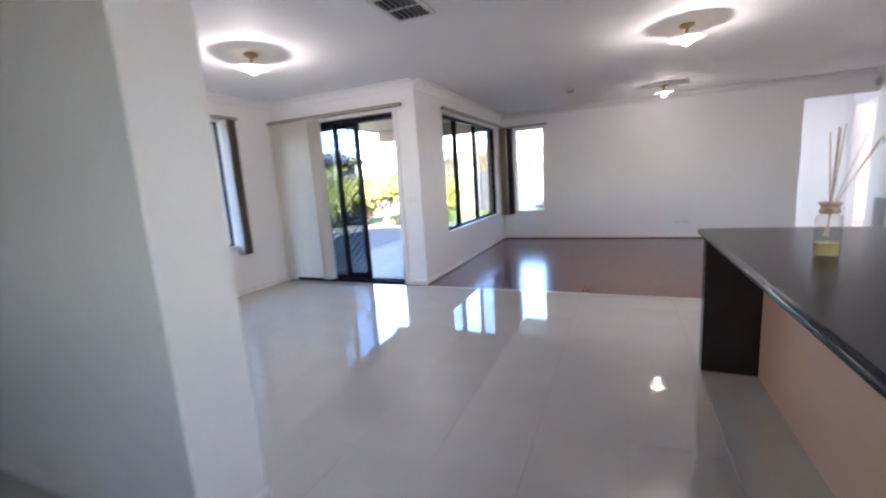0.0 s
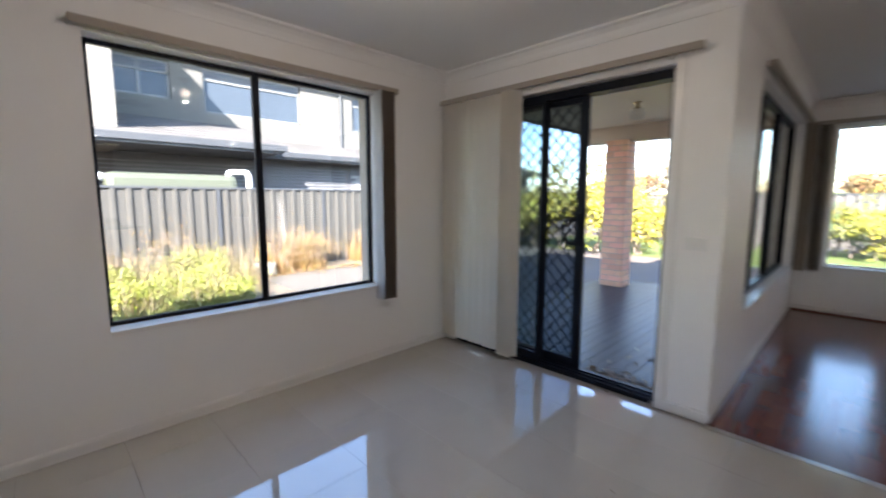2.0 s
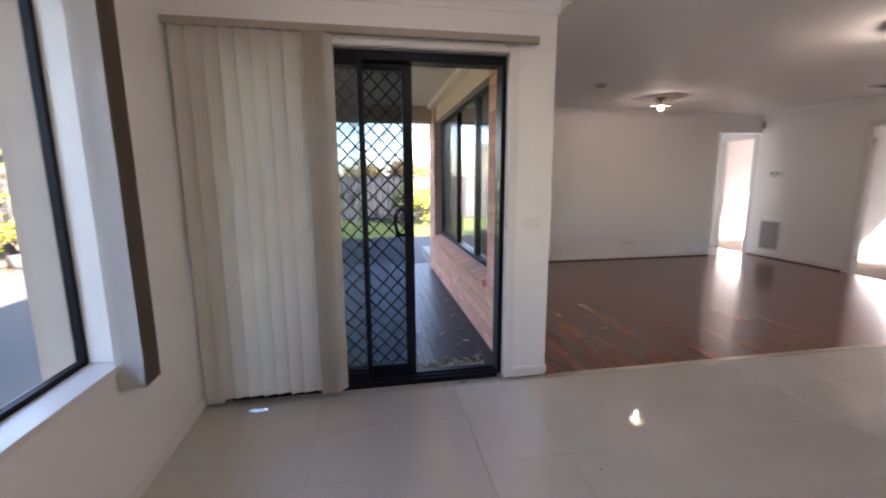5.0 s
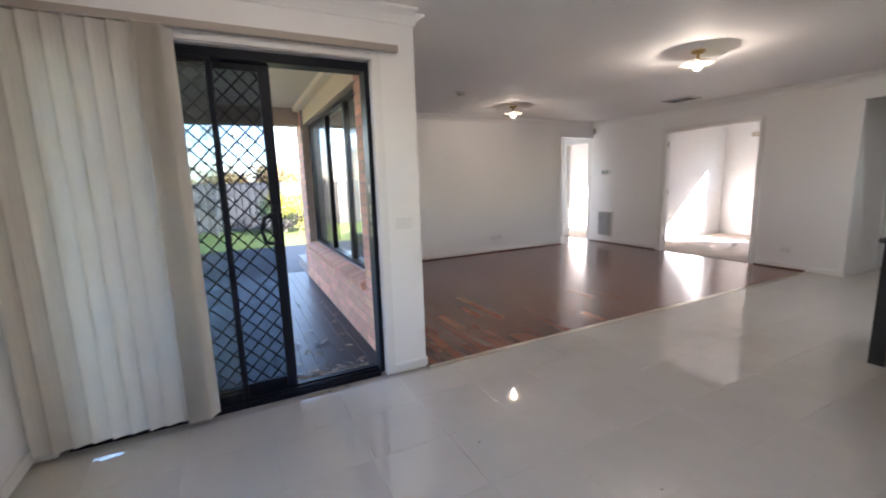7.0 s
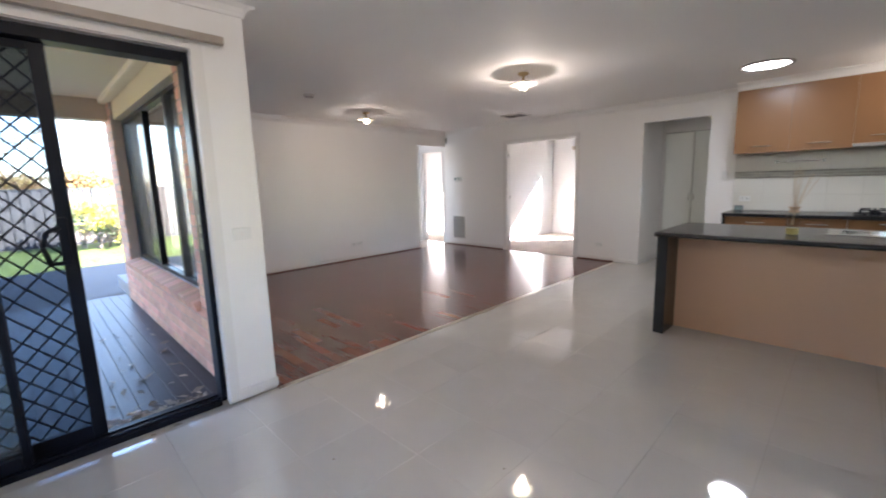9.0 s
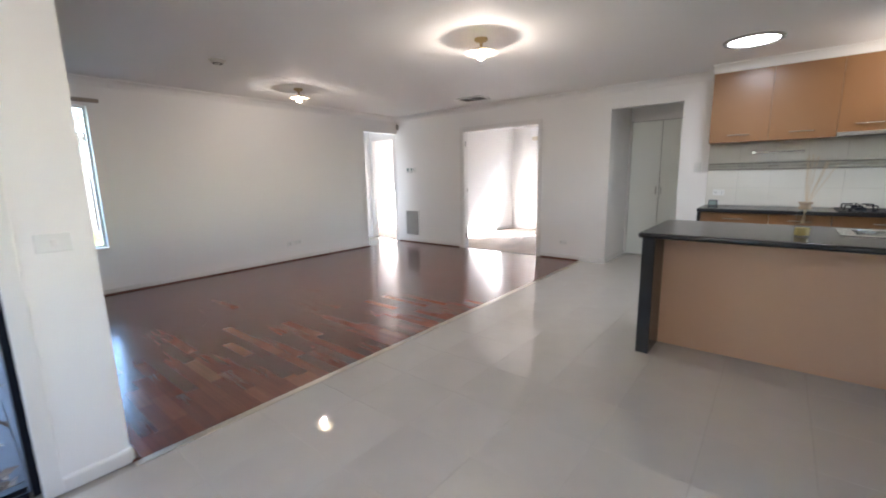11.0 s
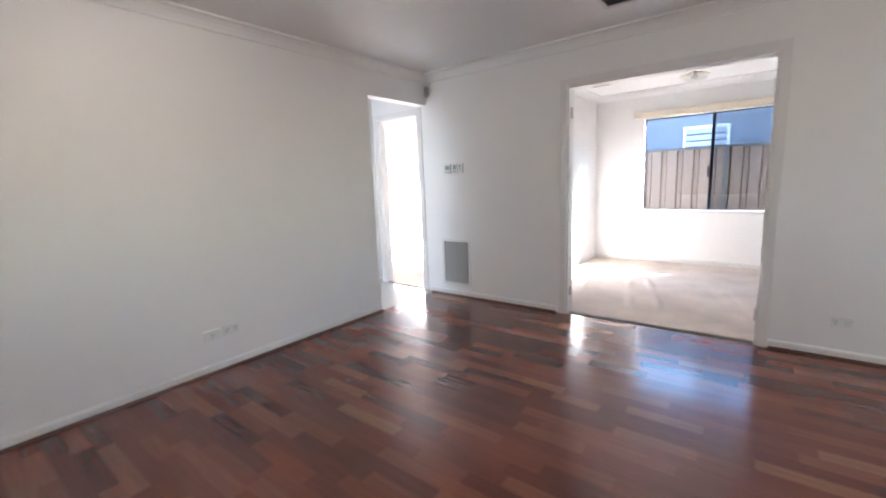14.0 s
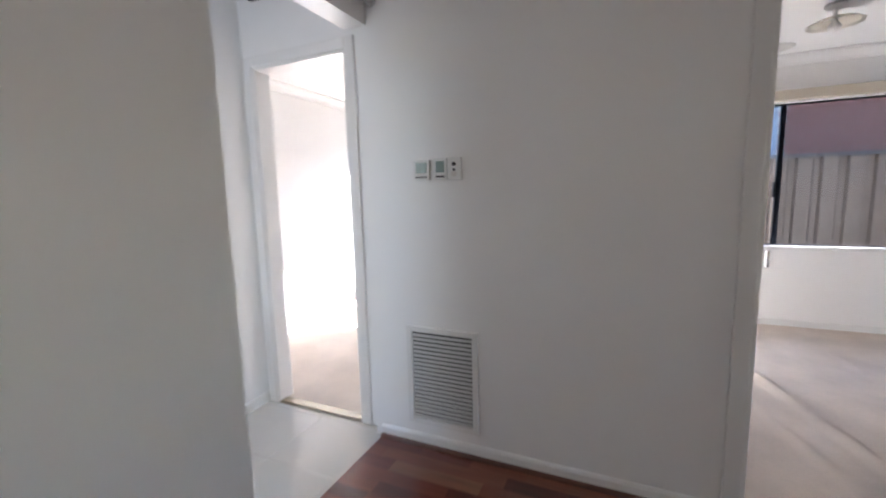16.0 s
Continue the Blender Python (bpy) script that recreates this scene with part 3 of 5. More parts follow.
# white trim inside
bm = bmesh.new()
box(bm, x1, x1 + 0.06, -0.016, 0.0, 0, 2.165), box(bm, x0 - 0.06, x1, -0.016, 0.0, 2.105, 2.165), box(bm, x1 - 0.003, x1 + 0.02, 0.0, 0.03, 0, 2.12), box(bm, x0, x1, 0.0, 0.03, 2.1, 2.12)
part("architrave", bm, TRIM, SD, bevel=0.003)

# ---- vertical blinds ----
RAIL = material("taupe_rail", (0.38, 0.33, 0.28), 0.5, var=0.05)
def rail(blind, a, b, z, h=0.04, d=0.045):
    """Head rail from a to b, centred on the line."""
    a, b = Vector((*a, 0)), Vector((*b, 0))
    along = (b - a).normalized()
    side = Vector((-along.y, along.x, 0)) * d / 2
    bm = bmesh.new()
    lo, hi = (Vector((min(v) for v in zip(a - side, b - side, a + side, b + side))), Vector((max(v) for v in zip(a - side, b - side, a + side, b + side))))
    box(bm, lo.x, hi.x, lo.y, hi.y, z, z + h)
    part("head_rail", bm, RAIL, blind, bevel=0.005)


def slat(blind, x, y, z0, z1, turn, mat, width=0.089, label=""):
    """One hanging slat, bowed a little across its width, with its weight at the foot."""
    bm = bmesh.new()
    c, s = math.cos(radians(turn)), math.sin(radians(turn))
    rows = []
    for z in (z0, z0 + 0.03, z1):
        row = []
        for i in range(5):
            u = (i / 4 - 0.5) * width
            v = 0.006 * (1 - (2 * u / width) ** 2)
            row.append(bm.verts.new((x + u * c - v * s, y + u * s + v * c, z)))
        rows.append(row)
    for p, q in zip(rows, rows[1:]):
        for i in range(4):
            bm.faces.new((p[i], p[i + 1], q[i + 1], q[i]))
    bmesh.ops.solidify(bm, geom=bm.faces[:], thickness=0.0012)
    part("slat", bm, mat, blind, label)


VB = thing("vertical_blind", (-1.2, -0.07, 2.15), "cream fabric vertical blind drawn half across the sliding door", "blind")
rail(VB, (-2.19, -0.07), (-0.145, -0.07), 2.14)
x = -2.12
for i in range(9):
    slat(VB, x, -0.068 - 0.004 * (i % 2), 0.05 + random.uniform(-0.006, 0.006), 2.14, 15 + random.uniform(-2, 2), BLIND)
    x += 0.08
for i in range(9):
    slat(VB, -1.477 + 0.0135 * i, -0.075, 0.042 + random.uniform(-0.004, 0.004), 2.14, 60 + random.uniform(-3, 3), BLIND)
for xx in (-1.3, -0.33):
    block("bracket", (xx, xx + 0.015, -0.05, 0.0, 2.13, 2.18), PVC, VB)

DB = thing("vertical_blind", (-2.13, -0.7, 2.15), "vertical blind pushed aside beside the dining window", "blind")
rail(DB, (-2.165, -2.56), (-2.165, -0.6), 2.145, d=0.06)
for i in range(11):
    # the front slat is painted paler for the window light on it
    slat(DB, -2.148, -0.80 + 0.0125 * i, 0.51, 2.145, 2 + random.uniform(-2, 2), BLIND_LIT if i == 0 else BLIND_BROWN, 0.1)
LB = thing("vertical_blind", (0.06, 2.1, 2.2), "taupe vertical blind stacked beside the living room window", "blind")
rail(LB, (0.05, 0.7), (0.05, 3.62), 2.17)
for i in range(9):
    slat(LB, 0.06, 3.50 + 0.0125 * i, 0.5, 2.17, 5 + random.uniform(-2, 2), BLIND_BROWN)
NB = thing("vertical_blind", (0.5, 3.64, 2.2), "taupe vertical blind stacked beside the narrow window", "blind")
rail(NB, (0.1, 3.645), (0.9, 3.645), 2.15)
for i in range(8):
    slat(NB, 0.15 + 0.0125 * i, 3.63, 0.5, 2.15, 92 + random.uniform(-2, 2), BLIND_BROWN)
PEL = thing("roller_pelmet", (8.43, 1.24, 2.05), "cream curtain pelmet over the window", "pelmet")
block("box_front", (8.36, 8.45, 0.3, 2.2, 2.04, 2.12), material("pelmet_cream", (0.62, 0.55, 0.44), 0.6), PEL, bevel=0.006)
block("end_cap", (8.35, 8.45, 2.2, 2.215, 2.035, 2.125), TRIM, PEL)

# ---- ceiling lights ----
BRASS = material("antique_brass", (0.42, 0.31, 0.16), 0.35, metal=0.9, var=0.1)
FROST = material("frosted_shade", (0.82, 0.76, 0.66), 0.35, var=0.03)
FROST.node_tree.nodes["Principled BSDF"].inputs["Transmission Weight"].default_value = 0.35
BULB = glow("lit_bulb", (1.0, 0.84, 0.62), 2.4)
BULB_OFF = material("unlit_bulb", (0.8, 0.79, 0.76), 0.3)


def ceiling_light(at, on=True, power=30.0):
    t = thing("ceiling_light", (at[0], at[1], CH), "frilled frosted glass ceiling light with %s bulb" % ("a lit" if on else "an unlit"), "ceiling light", "frilled ceiling lights")
    bm = bmesh.new()
    lathe(bm, [(0.001, 0.0), (0.055, 0.0), (0.058, -0.012), (0.045, -0.024), (0.014, -0.03), (0.012, -0.075), (0.03, -0.084), (0.001, -0.088)], (at[0], at[1], CH))
    part("ceiling_rose", bm, BRASS if on else TRIM, t, smooth=True)
    bm = bmesh.new()
    lathe(bm, [(0.03, -0.080), (0.07, -0.086), (0.11, -0.100), (0.14, -0.116), (0.142, -0.120), (0.11, -0.106), (0.07, -0.092), (0.03, -0.086)], (at[0], at[1], CH), 48, 0.035, 12)
    part("shade", bm, FROST, t, "frilled frosted glass shade", smooth=True)
    bm = bmesh.new()
    lathe(bm, [(0.014, -0.088), (0.016, -0.105), (0.03, -0.122), (0.036, -0.138), (0.03, -0.156), (0.014, -0.166), (0.001, -0.168)], (at[0], at[1], CH), 16)
    part("bulb", bm, BULB if on else BULB_OFF, t, smooth=True)
    if on:
        l = new("lamp_light", bpy.data.lights.new("lamp_light", "POINT"))
        l.data.energy, l.data.shadow_soft_size, l.data.color = power, 0.02, (1.0, 0.87, 0.70)
        l.location = (at[0], at[1], CH - 0.205)
    return t


ceiling_light((2.742, 2.635), power=LAMP * 0.38)
ceiling_light((2.69, -0.19), power=LAMP)
ceiling_light((-0.67, -1.66), power=LAMP)
ceiling_light((4.75, -3.15), power=LAMP * 0.5)
ceiling_light((7.3, 1.36), on=False)

# ---- ceiling fittings ----
GRILLE = material("white_register", (0.72, 0.70, 0.66), 0.45)
# black parts; also painted shade behind vents, slots, door gaps and deck boards
BLACK_AND_SHADE = material("black_and_shade", (0.03, 0.03, 0.032), 0.8)
def register(cx, cy, w, l, bays=2):
    """A ceiling air register: rim, cross bar and slanted blades over a black sheet that paints the shade inside."""
    t = thing("ceiling_vent", (cx, cy, CH), "white square ceiling air vent with dark slots", "air vent", "ceiling air vents")
    block("duct_shade", (cx - w / 2, cx + w / 2, cy - l / 2, cy + l / 2, CH - 0.004, CH), BLACK_AND_SHADE, t)
    bm = bmesh.new()
    r = 0.028
    for d in ((cx - w / 2, cx + w / 2, cy - l / 2, cy - l / 2 + r), (cx - w / 2, cx + w / 2, cy + l / 2 - r, cy + l / 2), (cx - w / 2, cx - w / 2 + r, cy - l / 2 + r, cy + l / 2 - r), (cx + w / 2 - r, cx + w / 2, cy - l / 2 + r, cy + l / 2 - r), (cx - w / 2 + r, cx + w / 2 - r, cy - 0.008, cy + 0.008)):
        box(bm, *d, CH - 0.014, CH - 0.002)
    part("frame", bm, GRILLE, t, bevel=0.002)
    k = 6
    for i in range(k):
        xx = cx - w / 2 + r + (i + 0.5) * (w - 2 * r) / k
        bm = bmesh.new()
        vs = box(bm, xx - 0.011, xx + 0.011, cy - l / 2 + r, cy + l / 2 - r, CH - 0.011, CH - 0.008)
        bmesh.ops.rotate(bm, verts=vs, cent=(xx, cy, CH - 0.0095), matrix=Matrix.Rotation(radians(22 if i < k / 2 else -22), 3, "Y"))
        part("slat", bm, material("duct_blade", (0.12, 0.12, 0.12), 0.5) if not bpy.data.materials.get("duct_blade") else bpy.data.materials["duct_blade"], t)


register(4.9, 1.43, 0.30, 0.42)
register(0.86, -1.80, 0.30, 0.42)
register(7.5, 2.43, 0.22, 0.26)
t = thing("round_vent", (8.13, 1.45, CH), "round pale ceiling air outlet near the window", "air vent")
bm = bmesh.new()
lathe(bm, [(0.001, -0.022), (0.055, -0.022), (0.06, -0.016), (0.075, -0.02), (0.11, -0.012), (0.125, -0.004), (0.127, 0.0)], (8.13, 1.45, CH), 32)
part("cover", bm, GRILLE, t, smooth=True)
t = thing("smoke_alarm", (1.5, 2.03, CH), "round white smoke alarm on the ceiling", "smoke alarm")
bm = bmesh.new()
lathe(bm, [(0.001, -0.03), (0.05, -0.03), (0.058, -0.024), (0.062, -0.008), (0.075, -0.006), (0.075, 0.0)], (1.5, 2.03, CH), 28)
part("cover", bm, material("alarm_grey", (0.55, 0.53, 0.5), 0.45), t, smooth=True)
bm = bmesh.new()
lathe(bm, [(0.03, -0.0315), (0.045, -0.0315), (0.045, -0.029), (0.03, -0.029)], (1.5, 2.03, CH), 24)
part("vent_ring", bm, BLACK_AND_SHADE, t)
SKYL = thing("tubular_skylight", (4.36, -1.96, CH), "round tubular skylight with a bright diffuser", "skylight")
bm = bmesh.new()
lathe(bm, [(0.185, -0.004), (0.20, -0.018), (0.225, -0.012), (0.23, 0.0)], (4.36, -1.96, CH), 36)
part("trim_ring", bm, material("skylight_rim", (0.30, 0.29, 0.27), 0.5), SKYL, smooth=True)
bm = bmesh.new()
lathe(bm, [(0.001, -0.02), (0.1, -0.018), (0.186, -0.006)], (4.36, -1.96, CH), 36)
part("diffuser", bm, glow("daylight_diffuser", (0.95, 0.98, 1.0), 2.6), SKYL, smooth=True)
PIR = thing("alarm_sensor", (5.5, 3.6, 2.2), "small white alarm sensor high in the corner", "alarm sensor")
bm = bmesh.new()
vs = box(bm, -0.03, 0.03, -0.022, 0.022, -0.055, 0.055)
bmesh.ops.bevel(bm, geom=bm.edges[:], offset=0.012, segments=3, affect="EDGES")
bmesh.ops.transform(bm, matrix=Matrix.Translation((5.505, 3.645, 2.235)) @ Matrix.Rotation(radians(40), 4, "Z"), verts=bm.verts[:])
part("case", bm, material("sensor_grey", (0.45, 0.43, 0.40), 0.4), PIR, smooth=True)

# ---- things on the walls ----
RG = thing("return_air_grille", (5.53, 3.34, 0.13), "grey louvred return air grille low on the wall", "air grille")
bm = bmesh.new()
gy0, gy1, gz0, gz1 = 3.145, 3.525, 0.125, 0.64
for d in ((gy0, gy0 + 0.028, gz0, gz1), (gy1 - 0.028, gy1, gz0, gz1), (gy0 + 0.028, gy1 - 0.028, gz0, gz0 + 0.028), (gy0 + 0.028, gy1 - 0.028, gz1 - 0.028, gz1)):
    box(bm, 5.522, 5.54, *d)
part("frame", bm, TRIM, RG, bevel=0.003)
# black sheet that paints the shade behind the louvres
block("backing", (5.534, 5.539, gy0 + 0.028, gy1 - 0.028, gz0 + 0.028, gz1 - 0.028), BLACK_AND_SHADE, RG)
LOUVRE = material("louvre_grey", (0.52, 0.51, 0.49), 0.45)
for i in range(21):
    z = gz0 + 0.04 + i * 0.0215
    bm = bmesh.new()
    vs = box(bm, 5.5275, 5.5295, gy0 + 0.028, gy1 - 0.028, z - 0.0070, z + 0.0070)
    bmesh.ops.rotate(bm, verts=vs, cent=(5.5285, 3.34, z), matrix=Matrix.Rotation(radians(24), 3, "Y"))
    part("slat", bm, LOUVRE, RG)

LCD = material("lcd_screen", (0.28, 0.36, 0.34), 0.2, var=0.03)
for name, y0, y1, z0, z1, lab in (("thermostat", 3.372, 3.452, 1.36, 1.455, "small white wall thermostat with a grey display"), ("heater_control", 3.282, 3.347, 1.36, 1.458, "white heater control with a wide grey display"), ("alarm_keypad", 3.212, 3.277, 1.358, 1.46, "white wall controller with round buttons")):
    t = thing(name, (5.54, (y0 + y1) / 2, z0), lab, "wall control")
    block("case", (5.522, 5.54, y0, y1, z0, z1), PVC, t, bevel=0.004)
    if name == "alarm_keypad":
        for zz, rr in ((z1 - 0.03, 0.009), (z1 - 0.055, 0.006), (z0 + 0.028, 0.013)):
            bm = bmesh.new()
            tube(bm, (5.522, (y0 + y1) / 2, zz), (5.517, (y0 + y1) / 2, zz), rr)
            part("button", bm, BLACK_AND_SHADE if rr < 0.012 else GRILLE, t)
    else:
        block("display", (5.5195, 5.523, y0 + 0.012, y1 - 0.012, z0 + 0.035, z1 - 0.012), LCD, t, "grey liquid crystal display")
        for k in range(4):
            yy = y0 + 0.016 + k * (y1 - y0 - 0.032) / 3
            block("button", (5.519, 5.523, yy - 0.005, yy + 0.005, z0 + 0.012, z0 + 0.02), BLACK_AND_SHADE, t)


def plate(name, axis, face, a, z, w, h, out, holes, label, rockers=0):
    """A wall plate: socket or switch. out: +1 or -1, the way that it faces along the axis."""
    t = thing(name, (face, a, z) if axis == "x" else (a, face, z), label, "switch" if rockers else "power point")

    def b(nm, d0, d1, p, q, lo, hi, mat, bev=0.0):
        f0, f1 = sorted((face + out * d0, face + out * d1))
        block(nm, (f0, f1, p, q, lo, hi) if axis == "x" else (p, q, f0, f1, lo, hi), mat, t, bevel=bev)
    b("plate", 0.0, 0.012, a - w / 2, a + w / 2, z - h / 2, z + h / 2, PVC, 0.003)
    for k in range(rockers):
        c = a + (k - (rockers - 1) / 2) * 0.026
        b("rocker", 0.012, 0.016, c - 0.009, c + 0.009, z - 0.014, z + 0.014, TRIM, 0.002)
    for k in range(holes):
        c = a + (k - (holes - 1) / 2) * 0.06
        for dx, dz in ((-0.009, 0.006), (0.009, 0.006), (0, -0.012)):
            b("slot", 0.0115, 0.0125, c + dx - 0.002, c + dx + 0.002, z + dz - 0.005, z + dz + 0.005, BLACK_AND_SHADE)
    return t


plate("power_point", "y", 3.7, 3.20, 0.285, 0.115, 0.07, -1, 2, "white double power point above the skirting")
plate("aerial_socket", "y", 3.7, 3.07, 0.275, 0.115, 0.075, -1, 1, "white aerial wall plate above the skirting")
plate("power_point", "x", 5.54, 0.22, 0.26, 0.115, 0.07, -1, 2, "white double power point on the wall")
plate("light_switch", "y", 0.0, -0.13, 1.06, 0.115, 0.075, -1, 0, "white light switch beside the sliding door", 1)
plate("light_switch", "x", 5.54, -1.46, 1.33, 0.075, 0.115, -1, 0, "white light switch at the kitchen wall", 2)
plate("power_point", "x", 8.45, 0.15, 0.35, 0.115, 0.07, -1, 2, "white double power point in the carpeted room")

# ---- linen closet in the side hall ----
LC = thing("linen_closet", (6.49, -0.85, 0), "tall pale green-white closet with two flat doors", "closet")
block("surround", (6.505, 6.52, -1.38, -0.40, 2.05, CH), PAINT, LC)
bm = bmesh.new()
box(bm, 6.47, 6.52, -0.43, -0.40, 0, 2.06), box(bm, 6.47, 6.52, -1.38, -1.28, 0, 2.06), box(bm, 6.47, 6.52, -1.28, -0.43, 2.035, 2.06)
part("frame", bm, TRIM, LC)
# black board that paints the shade in the gaps round the doors
block("gap_shade", (6.492, 6.504, -1.28, -0.43, 0.004, 2.035), BLACK_AND_SHADE, LC)
for y0, y1, hy in ((-0.851, -0.438, -0.82), (-1.272, -0.858, -0.89)):
    d = block("door", (6.465, 6.49, y0, y1, 0.014, 2.028), CLOSET, LC, bevel=0.002)
    bm = bmesh.new()
    for z in (0.965, 1.055):
        tube(bm, (6.465, hy, z), (6.44, hy, z), 0.004, seg=8)
    tube(bm, (6.44, hy, 0.955), (6.44, hy, 1.065), 0.005, seg=8)
    part("handle", bm, STEEL, d, "short steel handle")

# ---- kitchen ----
BENCH = thing("island_bench", (3.1, -2.9, 0), "kitchen bench with peach timber-look front and black end panel", "kitchen bench")
block("front_panel", (2.95, 2.956, -4.3, -1.635, 0.0, 0.842), BENCH_FACE, BENCH, "peach-brown timber-look front panel")
block("end_panel", (2.66, 3.54, -1.635, -1.55, 0.0, 0.842), LAMINATE, BENCH, "black laminate end panel", bevel=0.004)
block("end_panel", (2.655, 3.54, -4.34, -4.30, 0.0, 0.842), LAMINATE, BENCH, bevel=0.004)
for y0, y1 in ((-2.2, -1.685), (-2.85, -2.205), (-3.55, -2.855), (-4.29, -3.555)):
    block("cupboard_body", (2.97, 3.48, y0, y1, 0.1, 0.68), CAB, BENCH)
    d = block("cupboard_door", (3.48, 3.5, y0 + 0.002, y1 - 0.002, 0.1, 0.84), CAB, BENCH, bevel=0.002)
    bm = bmesh.new()
    tube(bm, (3.52, y0 + 0.2, 0.78), (3.52, y1 - 0.2, 0.78), 0.005, seg=8)
    part("handle", bm, STEEL, d)
block("kick", (3.40, 3.42, -4.3, -1.58, 0.0, 0.1), DARK_TRIM, BENCH)
# worktop with a round-nosed edge and a cut-out for the sink
bm = bmesh.new()
SX0, SX1, SY0, SY1 = 3.10, 3.46, -3.62, -2.60
for d in ((2.645, SX0, -4.35, -1.545), (SX1, 3.58, -4.35, -1.545), (SX0, SX1, -4.35, SY0), (SX0, SX1, SY1, -1.545)):
    box(bm, *d, 0.842, 0.88)
bmesh.ops.remove_doubles(bm, verts=bm.verts[:], dist=1e-5)
WT = tagged(part("worktop", bm, LAMINATE), "continuous glossy black laminate worktop on the bench", "worktop")
bm = bmesh.new()
tube(bm, (2.645, -4.35, 0.861), (2.645, -1.545, 0.861), 0.019, seg=14)
tube(bm, (2.645, -1.545, 0.861), (3.58, -1.545, 0.861), 0.019, seg=14)
part("rounded_edge", bm, LAMINATE, WT, smooth=True)

SINK = thing("sink", (3.28, -3.1, 0.88), "stainless steel double bowl sink set into the worktop", "sink")
bm = bmesh.new()
r = 0.02
bowls = ((-2.98, -2.66), (-3.40, -3.06))
cuts = [SY1 + 0.02, -2.66, -2.98, -3.06, -3.40, SY0 - 0.02]
box(bm, SX0 - r, SX0 + 0.03, cuts[-1], cuts[0], 0.880, 0.886), box(bm, SX1 - 0.03, SX1 + r, cuts[-1], cuts[0], 0.880, 0.886)
for hi, lo in ((cuts[0], cuts[1]), (cuts[2], cuts[3]), (cuts[4], cuts[5])):
    box(bm, SX0 + 0.03, SX1 - 0.03, lo, hi, 0.880, 0.886)
part("rim", bm, STEEL, SINK, bevel=0.002)
for lo, hi in bowls:
    bm = bmesh.new()
    vs = box(bm, SX0 + 0.03, SX1 - 0.03, lo, hi, 0.72, 0.882)
    bm.faces.ensure_lookup_table()
    top = [f for f in bm.faces if all(v.co.z > 0.88 for v in f.verts)]
    bmesh.ops.delete(bm, geom=top, context="FACES_ONLY")
    bmesh.ops.bevel(bm, geom=[e for e in bm.edges if not e.is_boundary], offset=0.03, segments=3, affect="EDGES")
    part("bowl", bm, STEEL, SINK, smooth=True)
TAP = thing("mixer_tap", (3.50, -2.98, 0.88), "tall chrome gooseneck mixer tap", "tap")
bm = bmesh.new()
lathe(bm, [(0.001, 0.0), (0.028, 0.0), (0.028, 0.012), (0.02, 0.018), (0.018, 0.06), (0.014, 0.065), (0.001, 0.065)], (3.50, -2.98, 0.886), 20)
part("base", bm, CHROME, TAP, smooth=True)
bm = bmesh.new()
arc = [(3.50, -2.98, 0.94), (3.50, -2.98, 1.17)] + [(3.50 - 0.04 * (1 - math.cos(a)), -2.98 - 0.085 * (1 - math.cos(a)), 1.17 + 0.085 * math.sin(a)) for a in [math.pi * k / 8 for k in range(1, 9)]]
for a, b in zip(arc, arc[1:]):
    tube(bm, a, b, 0.0125, seg=14)
part("spout", bm, CHROME, TAP, smooth=True)
bm = bmesh.new()
tube(bm, arc[-1], (arc[-1][0], arc[-1][1], 1.08), 0.016, 0.019, seg=14)
part("nozzle", bm, CHROME, TAP, smooth=True)
bm = bmesh.new()
tube(bm, (3.50, -2.965, 0.925), (3.47, -2.86, 0.935), 0.006, seg=8)
part("lever", bm, CHROME, TAP, smooth=True)

DIFF = thing("reed_diffuser", (2.94, -2.394, 0.88), "clear glass reed diffuser bottle with yellow oil and dry reeds", "diffuser")
bm = bmesh.new()
lathe(bm, [(0.001, 0.004), (0.036, 0.004), (0.04, 0.01), (0.041, 0.10), (0.041, 0.148), (0.037, 0.16), (0.023, 0.17), (0.02, 0.19), (0.024, 0.195)], (2.94, -2.394, 0.88), 24)
bmesh.ops.solidify(bm, geom=bm.faces[:], thickness=0.003)
part("bottle", bm, clear_glass("bottle_glass", (0.90, 0.90, 0.87), 0.14), DIFF, "clear glass bottle", smooth=True)
bm = bmesh.new()
lathe(bm, [(0.001, 0.008), (0.035, 0.008), (0.0365, 0.02), (0.0365, 0.055), (0.001, 0.055)], (2.94, -2.394, 0.88), 24)
part("oil", bm, material("yellow_oil", (0.58, 0.46, 0.19), 0.1, var=0.05), DIFF, "pale yellow oil")
bm = bmesh.new()
lathe(bm, [(0.026, 0.168), (0.032, 0.172), (0.032, 0.182), (0.027, 0.188), (0.028, 0.198), (0.036, 0.206), (0.036, 0.212), (0.012, 0.212)], (2.94, -2.394, 0.88), 20)
part("cork_collar", bm, material("wood_collar", (0.48, 0.35, 0.24), 0.6, var=0.15, scale=40), DIFF, "wooden collar", smooth=True)
REED = material("dry_reed", (0.66, 0.54, 0.38), 0.8, var=0.2)
